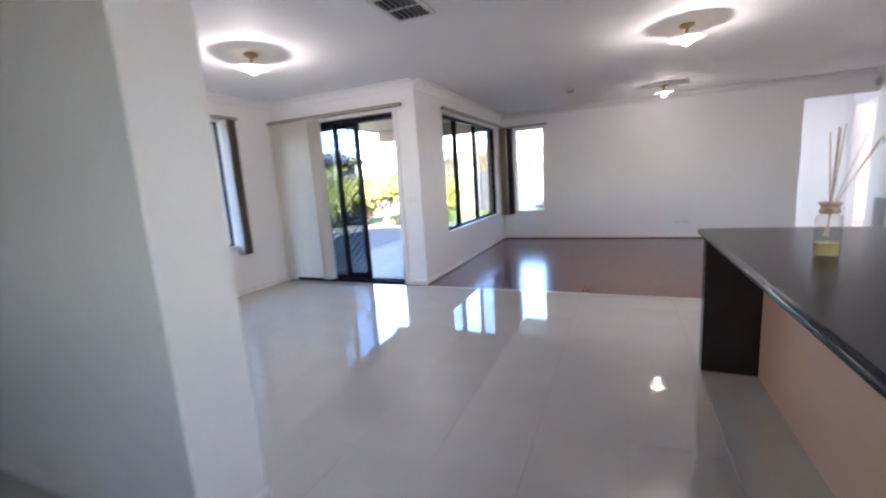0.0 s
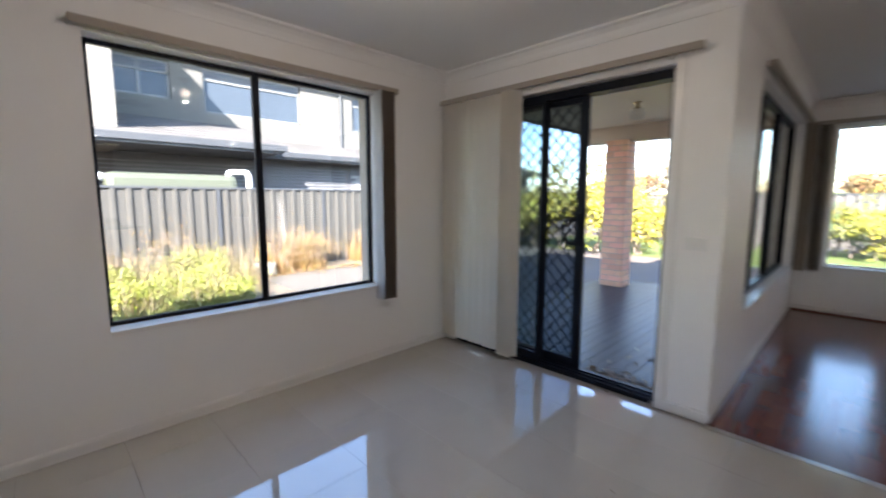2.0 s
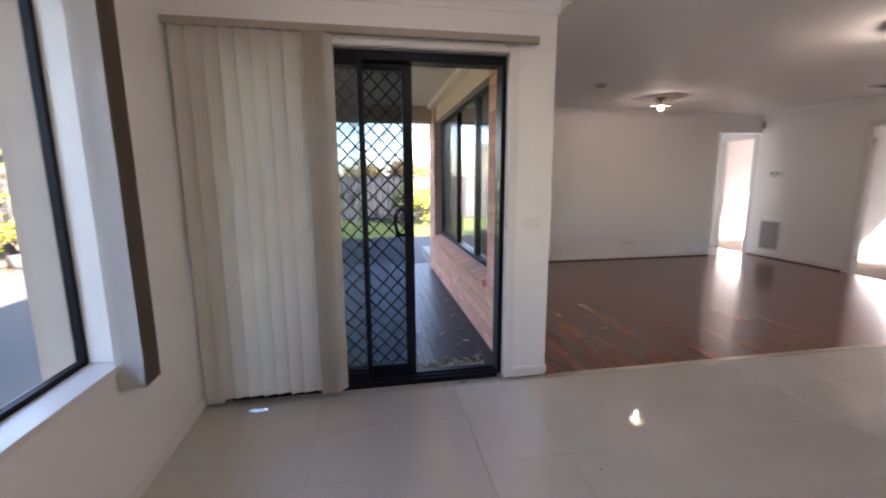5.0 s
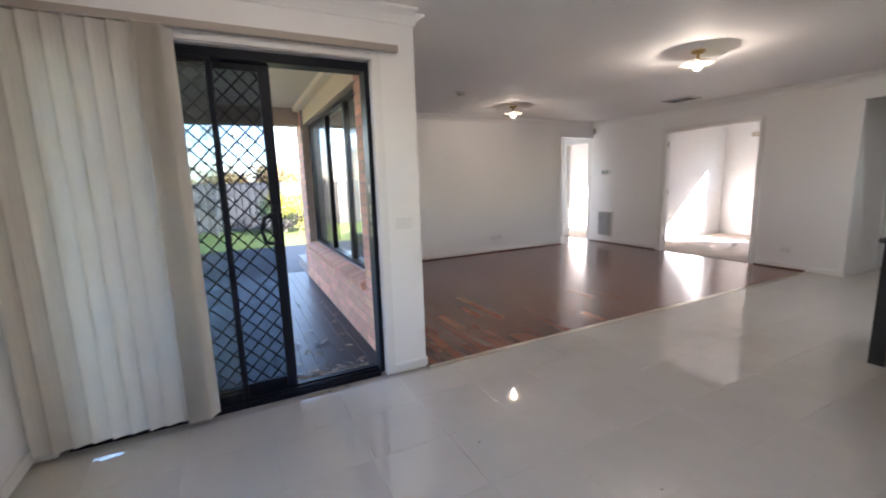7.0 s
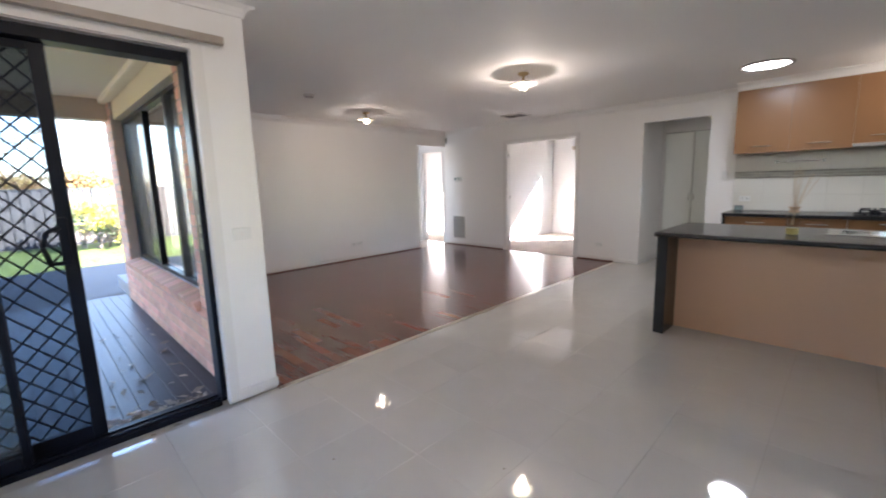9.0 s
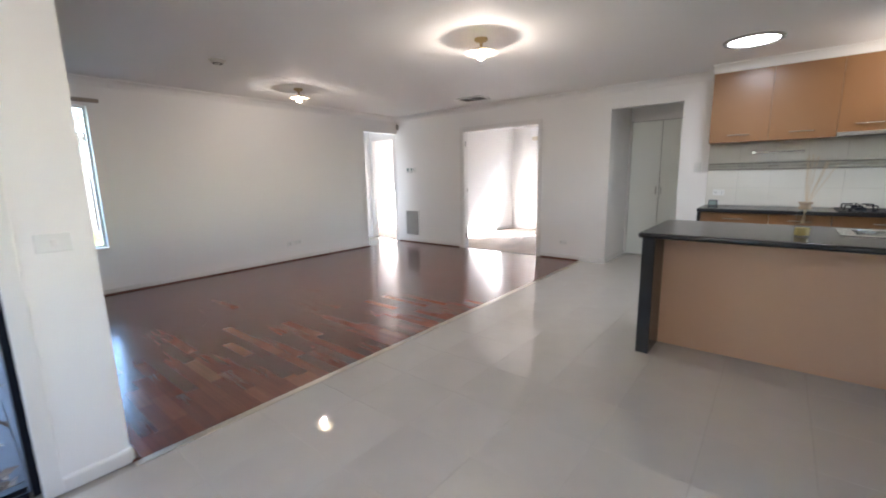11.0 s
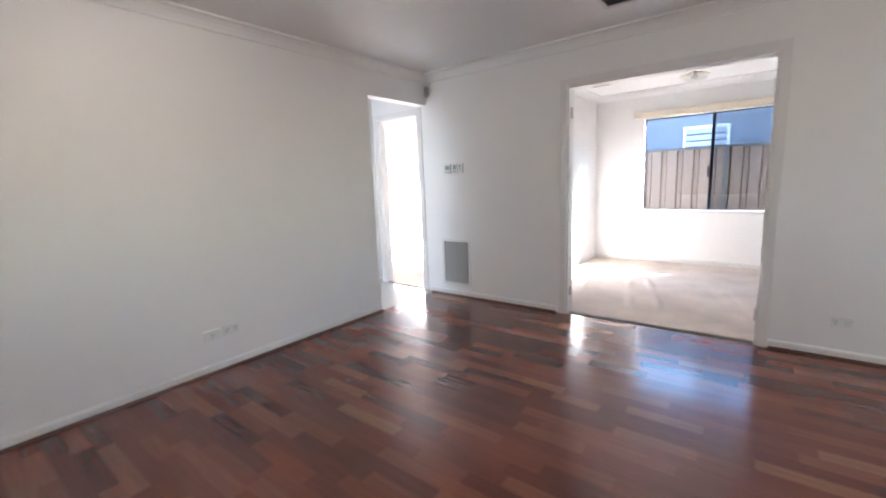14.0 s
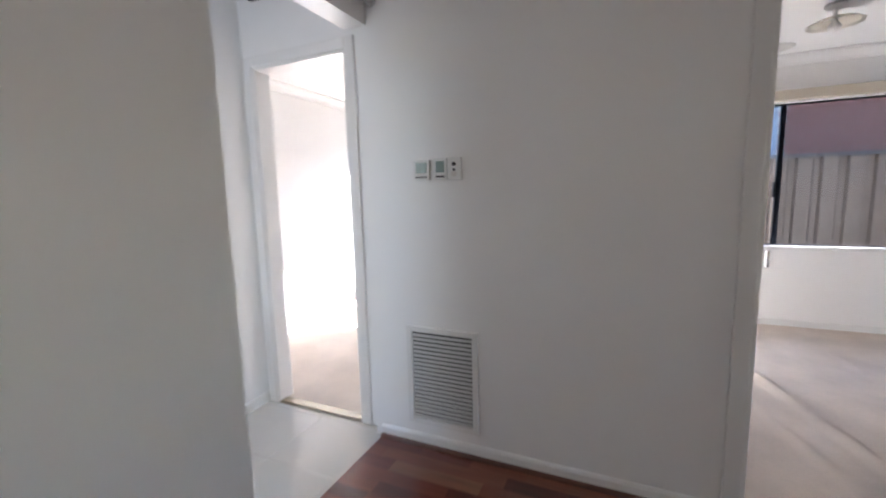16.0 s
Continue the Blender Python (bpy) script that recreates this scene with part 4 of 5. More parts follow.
for dx, dy, top in ((0.01, 0.012, 1.37), (-0.012, 0.02, 1.355), (0.022, -0.008, 1.38), (0.0, -0.03, 1.365), (0.06, -0.075, 1.34), (0.075, -0.125, 1.32), (0.10, -0.085, 1.33)):
    bm = bmesh.new()
    tube(bm, (2.94 - 0.1 * dx, -2.394 - 0.1 * dy, 0.96), (2.94 + 0.12 * dx, -2.394 + 0.12 * dy, 1.09), 0.0022, seg=6)
    tube(bm, (2.94 + 0.12 * dx, -2.394 + 0.12 * dy, 1.09), (2.94 + dx, -2.394 + dy, top), 0.0022, seg=6)
    part("reed", bm, REED, DIFF)

BASE = [(-2.20, -1.60), (-2.68, -2.205), (-3.42, -2.685), (-4.05, -3.425), (-4.65, -4.055)]
for y0, y1 in BASE:
    c = thing("base_cabinet", (5.2, (y0 + y1) / 2, 0), "brown timber-look kitchen base cabinet under the back worktop", "kitchen cabinet", "kitchen base cabinets")
    block("body", (4.99, 5.53, y0, y1, 0.1, 0.84), CAB, c)
    block("kick", (5.04, 5.06, y0, y1, 0.0, 0.1), DARK_TRIM, c)
    for z0, z1 in ((0.105, 0.66), (0.665, 0.838)):
        d = block("door" if z0 < 0.2 else "drawer_front", (4.97, 4.99, y0 + 0.002, y1 - 0.002, z0, z1), CAB, c, bevel=0.002)
        bm = bmesh.new()
        zz = z1 - 0.06
        tube(bm, (4.945, (y0 + y1) / 2 - 0.09, zz), (4.945, (y0 + y1) / 2 + 0.09, zz), 0.005, seg=8)
        for s in (-0.09, 0.09):
            tube(bm, (4.945, (y0 + y1) / 2 + s, zz), (4.97, (y0 + y1) / 2 + s, zz), 0.004, seg=6)
        part("handle", bm, STEEL, d)
c = thing("end_panel", (5.24, -1.585, 0), "black laminate panel closing the base cabinets", "panel")
block("board", (4.95, 5.54, -1.597, -1.57, 0.0, 0.842), LAMINATE, c, bevel=0.003)
BWT = tagged(block("worktop", (4.94, 5.54, -4.65, -1.565, 0.842, 0.88), LAMINATE, bevel=0.006), "black laminate worktop along the kitchen wall", "worktop")

HOB = thing("gas_cooktop", (5.22, -3.05, 0.88), "black gas cooktop with cast iron trivets", "cooktop")
block("glass_top", (4.99, 5.48, -3.38, -2.72, 0.880, 0.89), BLACK_AND_SHADE, HOB, bevel=0.003)
for cx in (5.11, 5.36):
    for cy in (-2.88, -3.22):
        bm = bmesh.new()
        lathe(bm, [(0.001, 0.03), (0.035, 0.03), (0.045, 0.018), (0.045, 0.0)], (cx, cy, 0.89), 18)
        part("burner", bm, BLACK, HOB)
        bm = bmesh.new()
        for a in range(4):
            dx, dy = math.cos(a * math.pi / 2), math.sin(a * math.pi / 2)
            tube(bm, (cx + 0.03 * dx, cy + 0.03 * dy, 0.936), (cx + 0.11 * dx, cy + 0.11 * dy, 0.936), 0.006, seg=6)
            tube(bm, (cx + 0.11 * dx, cy + 0.11 * dy, 0.936), (cx + 0.115 * dx, cy + 0.115 * dy, 0.89), 0.006, seg=6)
        part("trivet", bm, BLACK, HOB)
for k in range(4):
    bm = bmesh.new()
    lathe(bm, [(0.001, 0.022), (0.014, 0.022), (0.018, 0.0)], (5.02, -2.8 - 0.16 * k, 0.89), 14)
    part("knob", bm, BLACK, HOB)

# tiled splashback: whole tiles with a narrow mosaic border
SPL = thing("splashback", (5.53, -3.1, 0.88), "white glazed tile splashback with a grey mosaic border", "splashback", kind="structure")
block("grout_bed", (5.532, 5.54, -4.65, -1.57, 0.88, 1.60), material("splash_grout", (0.58, 0.56, 0.50), 0.7), SPL)
MOS = vary(material("mosaic_grey", (0.44, 0.43, 0.38), 0.2, var=0.1), "object", value=0.14)
def tile_mesh(nm, mat, dx, dy, dz, bev=0.0015):
    bm = bmesh.new()
    box(bm, -dx / 2, dx / 2, -dy / 2, dy / 2, -dz / 2, dz / 2)
    if bev:
        bmesh.ops.bevel(bm, geom=bm.edges[:], offset=bev, segments=1, affect="EDGES")
    me = bpy.data.meshes.new(nm)
    bm.to_mesh(me)
    bm.free()
    me.materials.append(mat)
    return me


def piece(nm, me, parent, at, rot=None):
    ob = new(nm, me)
    ob.parent = parent
    ob.matrix_parent_inverse = parent.matrix_basis.inverted()
    ob.matrix_basis = Matrix.LocRotScale(at, rot, None)
    return ob


ST = tile_mesh("splash_tile", SPLASH, 0.006, 0.297, 0.197)
for i in range(10):
    for z in (0.985, 1.185, 1.475):
        piece("tile", ST, SPL, (5.530, -1.722 - 0.3 * i, z))
MT = tile_mesh("mosaic_tile", MOS, 0.007, 0.092, 0.026)
ML = tile_mesh("mosaic_liner", MOS, 0.008, 0.146, 0.012)
for i in range(32):
    piece("mosaic_tile", MT, SPL, (5.530, -1.618 - 0.095 * i, 1.330))
for i in range(20):
    for z in (1.305, 1.355):
        piece("border_tile", ML, SPL, (5.530, -1.645 - 0.15 * i, z))
for z in (1.2945, 1.3655):
    block("border_line", (5.525, 5.532, -4.65, -1.575, z - 0.002, z + 0.002), DARK_TRIM, SPL)
SHELF = thing("towel_rail", (5.5, -2.2, 1.5), "short steel rail on the splashback", "towel rail")
bm = bmesh.new()
tube(bm, (5.48, -2.42, 1.48), (5.48, -2.0, 1.48), 0.006, seg=10)
part("bar", bm, STEEL, SHELF)
for y in (-2.42, -2.0):
    block("mount", (5.475, 5.527, y - 0.016, y + 0.016, 1.464, 1.496), STEEL, SHELF, bevel=0.003)
plate("power_point", "x", 5.527, -1.70, 1.03, 0.115, 0.07, -1, 2, "white double power point on the splashback")
t = thing("grey_timer", (5.40, -1.66, 0.88), "small dark grey box on the back worktop", "kitchen gadget")
block("body", (5.36, 5.44, -1.71, -1.62, 0.88, 0.95), material("grey_plastic", (0.12, 0.13, 0.14), 0.4), t, bevel=0.008)
block("face", (5.356, 5.361, -1.70, -1.63, 0.892, 0.94), LCD, t)

UP = [(-2.115, -1.59), (-2.64, -2.119), (-3.09, -2.644), (-3.54, -3.094), (-4.09, -3.544), (-4.65, -4.094)]
for i, (y0, y1) in enumerate(UP):
    c = thing("wall_cabinet", (5.38, (y0 + y1) / 2, 1.6), "warm brown timber-look wall cupboard with a steel bow handle", "kitchen cabinet", "kitchen wall cabinets")
    z0 = 1.595 if i not in (2, 3) else 1.635
    block("body", (5.24, 5.54, y0, y1, z0, 2.335), CAB, c)
    d = block("door", (5.22, 5.238, y0 - 0.0012, y1 + 0.0012, z0 - 0.004, 2.333), CAB, c, bevel=0.0015)
    bm = bmesh.new()
    m, zz = (y0 + y1) / 2, z0 + 0.07
    pts = [(5.22 - 0.028 * math.sin(math.pi * k / 8), m - 0.1 + 0.025 * k, zz) for k in range(9)]
    for a, b in zip(pts, pts[1:]):
        tube(bm, a, b, 0.005, seg=8)
    part("handle", bm, STEEL, d, "steel bow handle", smooth=True)
RH = thing("rangehood", (5.35, -3.09, 1.6), "slim stainless slide-out rangehood under the cupboards", "rangehood")
block("body", (5.24, 5.52, -3.535, -2.65, 1.60, 1.632), DARK_TRIM, RH)
block("front_strip", (5.205, 5.24, -3.54, -2.645, 1.595, 1.633), STEEL, RH, bevel=0.004)
structure(block("bulkhead", (5.235, 5.54, -4.65, -1.585, 2.335, CH), PAINT), "plaster bulkhead over the wall cupboards", "bulkhead")
run("cornice", ((5.235, -4.65), (5.235, -1.585)), COVE, CEILING, "white cove cornice", "cornice")

# ---- deck and patio ----
DECKT = thing("deck", (-1.4, 2.2, -0.05), "dark grey timber deck with wet-looking boards", "deck", kind="structure")
# black block that paints the shade seen between the boards
block("under_deck_shade", (-2.5, -0.23, 0.26, 4.2, GR, -0.062), BLACK_AND_SHADE, DECKT)
DB1 = tile_mesh("deck_board", DECK, 0.0925, 4.03, 0.03, 0.0015)
for i in range(24):
    piece("board", DB1, DECKT, (-0.279 - 0.0945 * i, 2.185, -0.046 + random.uniform(-0.0015, 0.0015)))
block("edge_board", (-2.5, -0.23, 4.2, 4.23, GR, -0.035), DARK_TRIM, DECKT)
structure(block("patio_soffit", (-2.8, -0.225, 0.25, 4.38, 2.405, 2.46), SOFFIT), "cream patio ceiling", "ceiling")
structure(block("patio_beam", (-2.75, -0.225, 3.62, 3.84, 2.17, 2.42), material("beam_beige", (0.50, 0.42, 0.32), 0.6, var=0.06), bevel=0.005), "beige patio beam", "beam")
bm = bmesh.new()
box(bm, -0.30, -0.20, 0.25, 3.62, 2.35, 2.42)
structure(part("patio_cornice", bm, SOFFIT, bevel=0.02), "cream cove along the patio ceiling", "cornice")
PL = thing("patio_light", (-1.35, 2.2, 2.42), "unlit clear glass jar light on the patio ceiling", "ceiling light")
bm = bmesh.new()
lathe(bm, [(0.001, 0.0), (0.05, 0.0), (0.05, -0.02), (0.02, -0.03), (0.02, -0.07), (0.04, -0.08)], (-1.35, 2.2, 2.42), 18)
part("fitting", bm, BRASS, PL, smooth=True)
bm = bmesh.new()
lathe(bm, [(0.04, -0.08), (0.07, -0.10), (0.085, -0.15), (0.07, -0.2), (0.001, -0.215)], (-1.35, 2.2, 2.42), 20)
part("glass_jar", bm, clear_glass("jar_glass", (0.9, 0.9, 0.88)), PL, smooth=True)
block("patio_vent", (-1.75, -1.4, 3.1, 3.35, 2.414, 2.42), DARK_TRIM, PL)

PIER = thing("brick_pier", (-2.14, 3.72, GR), "square clay brick pier carrying the patio beam", "brick pier", kind="structure")
block("mortar_core", (-2.305, -1.975, 3.565, 3.875, GR, 2.17), MORTAR, PIER)

BR_L, BR_H, JOINT = 0.230, 0.076, 0.010
BRK = {}


def brick_mesh(axis, length):
    key = (axis, round(length, 3))
    if key not in BRK:
        BRK[key] = tile_mesh("brick", BRICK, *((0.03, length, BR_H) if axis == "x" else (length, 0.03, BR_H)), 0.003)
    return BRK[key]


def brickwork(parent, axis, face, out, a0, a1, z0, z1, hole=None):
    """Courses of single bricks over a mortar wall whose face lies at the plane; out: the way that it faces."""
    row, z = 0, z0
    while z + BR_H / 2 < z1:
        a = a0 - (0.5 if row % 2 else 0.0) * (BR_L + JOINT)
        while a < a1:
            p, q = max(a, a0), min(a + BR_L, a1)
            zz = z + BR_H / 2
            spans = [(p, q)]
            if hole and hole[2] - 0.03 < zz < hole[3]:
                spans = [(p, min(q, hole[0])), (max(p, hole[1]), q)]
            for p, q in spans:
                if q - p > 0.04:
                    c = face + out * (-0.009)
                    at = (c, (p + q) / 2, zz) if axis == "x" else ((p + q) / 2, c, zz)
                    piece("brick", brick_mesh(axis, q - p), parent, at)
            a += BR_L + JOINT
        row += 1
        z += BR_H + JOINT


# ---- distance: fences, neighbours, garden ----
def fence(name, axis, at, a0, a1, z0, z1, label, mat=None, bay=2.4, rib=0.245):
    """A steel panel fence: ribbed sheets between posts, with a top and a bottom rail."""
    mat = mat or FENCE
    t = thing(name, (at, (a0 + a1) / 2, z0) if axis == "x" else ((a0 + a1) / 2, at, z0), label, "fence", kind="structure")

    def v(u, d, z):
        return (at + d, u, z) if axis == "x" else (u, at + d, z)
    a = a0
    while a < a1 - 0.1:
        b = min(a + bay, a1)
        bm = bmesh.new()
        prof, u = [], a
        while u < b - 0.01:
            for k, d in ((0.0, 0.0), (0.50, 0.0), (0.58, 0.04), (0.82, 0.04), (0.90, 0.0)):
                if u + k * rib < b:
                    prof.append((u + k * rib, d))
            u += rib
        prof.append((b, 0.0))
        lo = [bm.verts.new(v(u, d, z0)) for u, d in prof]
        hi = [bm.verts.new(v(u, d, z1)) for u, d in prof]
        for i in range(len(prof) - 1):
            bm.faces.new((lo[i], lo[i + 1], hi[i + 1], hi[i]))
        lo2 = [bm.verts.new(v(u, d - 0.004, z0)) for u, d in prof]
        hi2 = [bm.verts.new(v(u, d - 0.004, z1)) for u, d in prof]
        for i in range(len(prof) - 1):
            bm.faces.new((lo2[i + 1], lo2[i], hi2[i], hi2[i + 1]))
        part("panel", bm, mat, t)
        bm = bmesh.new()
        p, q = v(a - 0.035, -0.03, z0), v(a + 0.035, 0.05, z1 + 0.01)
        box(bm, p[0], q[0], p[1], q[1], z0, z1 + 0.01)
        part("post", bm, DARK_TRIM, t)
        a = b
    for z in (z0, z1 - 0.02):
        bm = bmesh.new()
        p, q = v(a0, -0.02, z), v(a1, 0.042, z)
        box(bm, p[0], q[0], p[1], q[1], z, z + 0.045)
        part("rail", bm, DARK_TRIM, t)
    return t


fence("fence_west", "x", -9.0, -12.0, 15.2, GR, 1.52, "grey ribbed steel fence along the side yard")
fence("fence_north", "y", 15.2, -9.0, 14.0, GR, 1.47, "pale grey ribbed steel fence behind the lawn", material("fence_pale", (0.115, 0.10, 0.088), 0.5, var=0.08))
fence("fence_east", "x", 10.2, -6.0, 9.0, GR, 1.66, "brown ribbed steel fence close to the carpeted room's window", material("fence_brown", (0.12, 0.082, 0.064), 0.5, var=0.08))

NH = thing("neighbour_house", (-13.5, 3, GR), "two-storey grey rendered house beyond the side fence", "house", kind="structure")
def hole_wall(nm, dims, holes, mat, parent):
    x0, x1, a0, a1, z0, z1 = dims
    bm = bmesh.new()
    cuts = sorted({a0, a1, *(h[0] for h in holes), *(h[1] for h in holes)})
    for p, q in zip(cuts, cuts[1:]):
        spans = [(z0, z1)]
        for h in holes:
            if h[0] <= p and h[1] >= q:
                spans = [s for lo, hi in spans for s in ((lo, min(hi, h[2])), (max(lo, h[3]), hi)) if s[1] - s[0] > 1e-4]
        for lo, hi in spans:
            box(bm, x0, x1, p, q, lo, hi)
    return part(nm, bm, mat, parent)


NWIN = [(-1.25, 0.15, 4.0, 5.0), (0.95, 3.88, 3.76, 5.02), (5.86, 8.46, 3.76, 5.0)]
hole_wall("upper_wall", (-13.4, -13.0, -1.4, 9.3, 2.9, 5.55), NWIN, RENDER, NH)
block("end_wall", (-20, -13.4, 9.0, 9.3, 2.9, 5.55), RENDER, NH)
block("wing_wall", (-20, -10.4, -9.0, -1.4, 2.4, 5.5), RENDER_PALE, NH)
DARKPANE = material("dark_window", (0.05, 0.06, 0.075), 0.1, var=0.2, scale=3, spec=0.3)
ALU = material("pale_alu", (0.17, 0.165, 0.155), 0.4)
for a0, a1, z0, z1 in NWIN:
    bm = bmesh.new()
    for d in ((a0, a0 + 0.06, z0, z1), (a1 - 0.06, a1, z0, z1), (a0, a1, z0, z0 + 0.06), (a0, a1, z1 - 0.06, z1), ((a0 + a1) / 2 - 0.03, (a0 + a1) / 2 + 0.03, z0, z1), (a0, a1, z1 - 0.34, z1 - 0.29)):
        box(bm, -13.16, -13.1, *d)
    fr = part("window", bm, ALU, NH)
    for p, q in ((a0 + 0.06, (a0 + a1) / 2 - 0.03), ((a0 + a1) / 2 + 0.03, a1 - 0.06)):
        block("pane", (-13.145, -13.135, p, q, z0 + 0.06, z1 - 0.06), DARKPANE, fr)
        block("blind", (-13.13, -13.12, p, q, z1 - 0.29, z1 - 0.06), material("nb_blind", (0.075, 0.085, 0.10), 0.7) if not bpy.data.materials.get("nb_blind") else bpy.data.materials["nb_blind"], fr)


def tiled_roof(parent, x_eave, x_top, y0, y1, z_eave, z_top, courses):
    """Overlapping courses of flat tiles up a slope that faces +x."""
    bm = bmesh.new()
    for i in range(courses):
        f0, f1 = i / courses, (i + 1.15) / courses
        xa, xb = x_eave + (x_top - x_eave) * f0, x_eave + (x_top - x_eave) * f1
        za, zb = z_eave + (z_top - z_eave) * f0, z_eave + (z_top - z_eave) * f1
        y = y0 - (0.15 if i % 2 else 0)
        while y < y1:
            p, q = max(y, y0), min(y + 0.296, y1)
            if q > p + 0.02:
                v = [bm.verts.new(c) for c in ((xa, p, za + 0.035), (xa, q, za + 0.035), (xb, q, zb + 0.01), (xb, p, zb + 0.01), (xa, p, za), (xa, q, za))]
                bm.faces.new(v[:4]), bm.faces.new((v[4], v[5], v[1], v[0]))
            y += 0.3
    return tagged(part("roof", bm, ROOF_TILE, parent), kind="stuff")


tiled_roof(NH, -12.3, -16.5, -1.2, 9.9, 5.62, 7.3, 13)
bm = bmesh.new()
vv = [bm.verts.new(c) for c in ((-12.35, 9.95, 5.6), (-16.5, 9.95, 7.28), (-20, 9.95, 5.6))]
bm.faces.new(vv)
part("gable", bm, RENDER, NH)
block("gutter", (-12.42, -12.28, -1.4, 10.0, 5.52, 5.65), DARK_TRIM, NH)
block("eave_soffit", (-13.0, -12.4, -1.4, 9.9, 5.48, 5.54), ALU, NH)
tiled_roof(NH, -9.95, -14.0, -9.3, -1.2, 5.6, 7.0, 10)
block("gutter", (-10.05, -9.91, -9.3, -1.1, 5.5, 5.62), DARK_TRIM, NH)
tiled_roof(NH, -11.35, -13.0, 1.8, 16.0, 2.62, 3.12, 5)
tiled_roof(NH, -9.95, -13.0, -9.0, 2.0, 2.62, 3.45, 8)
block("gutter", (-11.48, -11.34, 1.9, 16.0, 2.50, 2.64), DARK_TRIM, NH)
block("gutter", (-10.08, -9.94, -9.0, 2.0, 2.50, 2.64), DARK_TRIM, NH)
block("eave_soffit", (-12.2, -11.4, 1.9, 16.0, 2.44, 2.50), DARK_TRIM, NH)
block("eave_soffit", (-12.2, -10.0, -9.0, 1.9, 2.44, 2.50), DARK_TRIM, NH)
NBRICK = material("dark_brick_band", (0.10, 0.095, 0.10), 0.8, var=0.15)
WBRICK = material("pale_brick", (0.30, 0.29, 0.28), 0.8, var=0.1)
block("lower_wall", (-12.4, -12.1, -9.0, 16.0, GR, 2.44), NBRICK, NH)
bm = bmesh.new()
for r in range(5):
    for k in range(14):
        y = 5.2 + 0.34 * k + (0.17 if r % 2 else 0)
        box(bm, -12.1, -12.085, y, y + 0.32, 1.62 + 0.1 * r, 1.70 + 0.1 * r)
tagged(part("pale_brickwork", bm, WBRICK, NH), kind="stuff")
bm = bmesh.new()
for r in range(9):
    box(bm, -12.1, -12.07, -8.5, 5.0, 1.42 + 0.1 * r, 1.44 + 0.1 * r)
part("cladding", bm, material("grey_cladding", (0.2, 0.21, 0.22), 0.6), NH)
for k in range(4):
    w = block("window", (-12.095, -12.07, 10.2 + 0.75 * k, 10.85 + 0.75 * k, 1.45, 1.75), ALU, NH)
    block("pane", (-12.068, -12.062, 10.24 + 0.75 * k, 10.81 + 0.75 * k, 1.49, 1.71), WBRICK, w)
bm = bmesh.new()
tube(bm, (-12.93, 5.35, 3.1), (-12.93, 5.35, 5.2), 0.05)
tube(bm, (-12.93, 5.35, 5.2), (-12.42, 5.35, 5.5), 0.05)
part("downpipe", bm, DARK_TRIM, NH)

TANK = thing("water_tank", (-9.9, -0.5, GR), "pale grey-green plastic rainwater tank behind the fence", "water tank")
bm = bmesh.new()
box(bm, -10.3, -9.6, -1.75, 0.62, GR, 1.83)
part("tank_body", bm, material("tank_green", (0.085, 0.09, 0.062), 0.5, var=0.05), TANK, bevel=0.12)
bm = bmesh.new()
pp = [(-9.75, 0.92, 1.2), (-9.75, 0.92, 1.86), (-9.78, 0.86, 1.92), (-9.9, 0.58, 1.92), (-9.95, 0.53, 1.89), (-9.95, 0.53, 1.75)]
for a, b in zip(pp, pp[1:]):
    tube(bm, a, b, 0.06, seg=12)
part("overflow_pipe", bm, PVC, TANK, "white bent plastic pipe", smooth=True)
bm = bmesh.new()
pp = [(-9.7, -2.5, 1.55), (-9.75, -2.35, 1.70), (-9.9, -1.9, 1.78), (-9.95, -1.7, 1.7)]
for a, b in zip(pp, pp[1:]):
    tube(bm, a, b, 0.07, seg=12)
part("inlet_pipe", bm, PVC, TANK, "white bent plastic pipe", smooth=True)

EH = thing("brick_house", (12.3, 1, GR), "shaded single-storey house beyond the brown fence", "house", kind="structure")
# the bluish grey puts the wall's shade into its base colour
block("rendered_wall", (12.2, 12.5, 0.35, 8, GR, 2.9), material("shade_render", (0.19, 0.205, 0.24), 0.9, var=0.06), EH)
NB_RED = material("red_brick_far", (0.24, 0.095, 0.075), 0.9, var=0.1)
block("brick_wall", (12.2, 12.5, -5, 0.35, GR, 2.9), MORTAR, EH)
bm = bmesh.new()
for r in range(20):
    for k in range(8):
        y = 0.12 - 0.24 * k - (0.12 if r % 2 else 0)
        box(bm, 12.188, 12.21, y, y + 0.229, 1.2 + 0.086 * r, 1.276 + 0.086 * r)
tagged(part("brickwork", bm, NB_RED, EH), kind="stuff")
w = block("window", (12.16, 12.21, 1.28, 2.1, 1.6, 2.2), TRIM, EH)
block("pane", (12.15, 12.159, 1.33, 2.05, 1.65, 2.15), material("pale_pane", (0.40, 0.44, 0.5), 0.15), w)
for z in (1.78, 1.9, 2.03):
    block("glazing_bar", (12.143, 12.152, 1.33, 2.05, z - 0.014, z + 0.014), DARK_TRIM, w)
block("eave", (11.8, 12.6, -5, 8, 2.9, 3.0), DARK_TRIM, EH)
bm = bmesh.new()
vv = [bm.verts.new(c) for c in ((11.8, -5, 3.0), (11.8, 8, 3.0), (16, 8, 4.4), (16, -5, 4.4))]
bm.faces.new(vv)
part("roof", bm, ROOF_TILE, EH)
FH = thing("far_house", (10, 30, GR), "distant house roof behind the back fence", "house", kind="structure")
block("wall", (4.5, 14, 24, 30, GR, 3.6), RENDER_PALE, FH)
bm = bmesh.new()
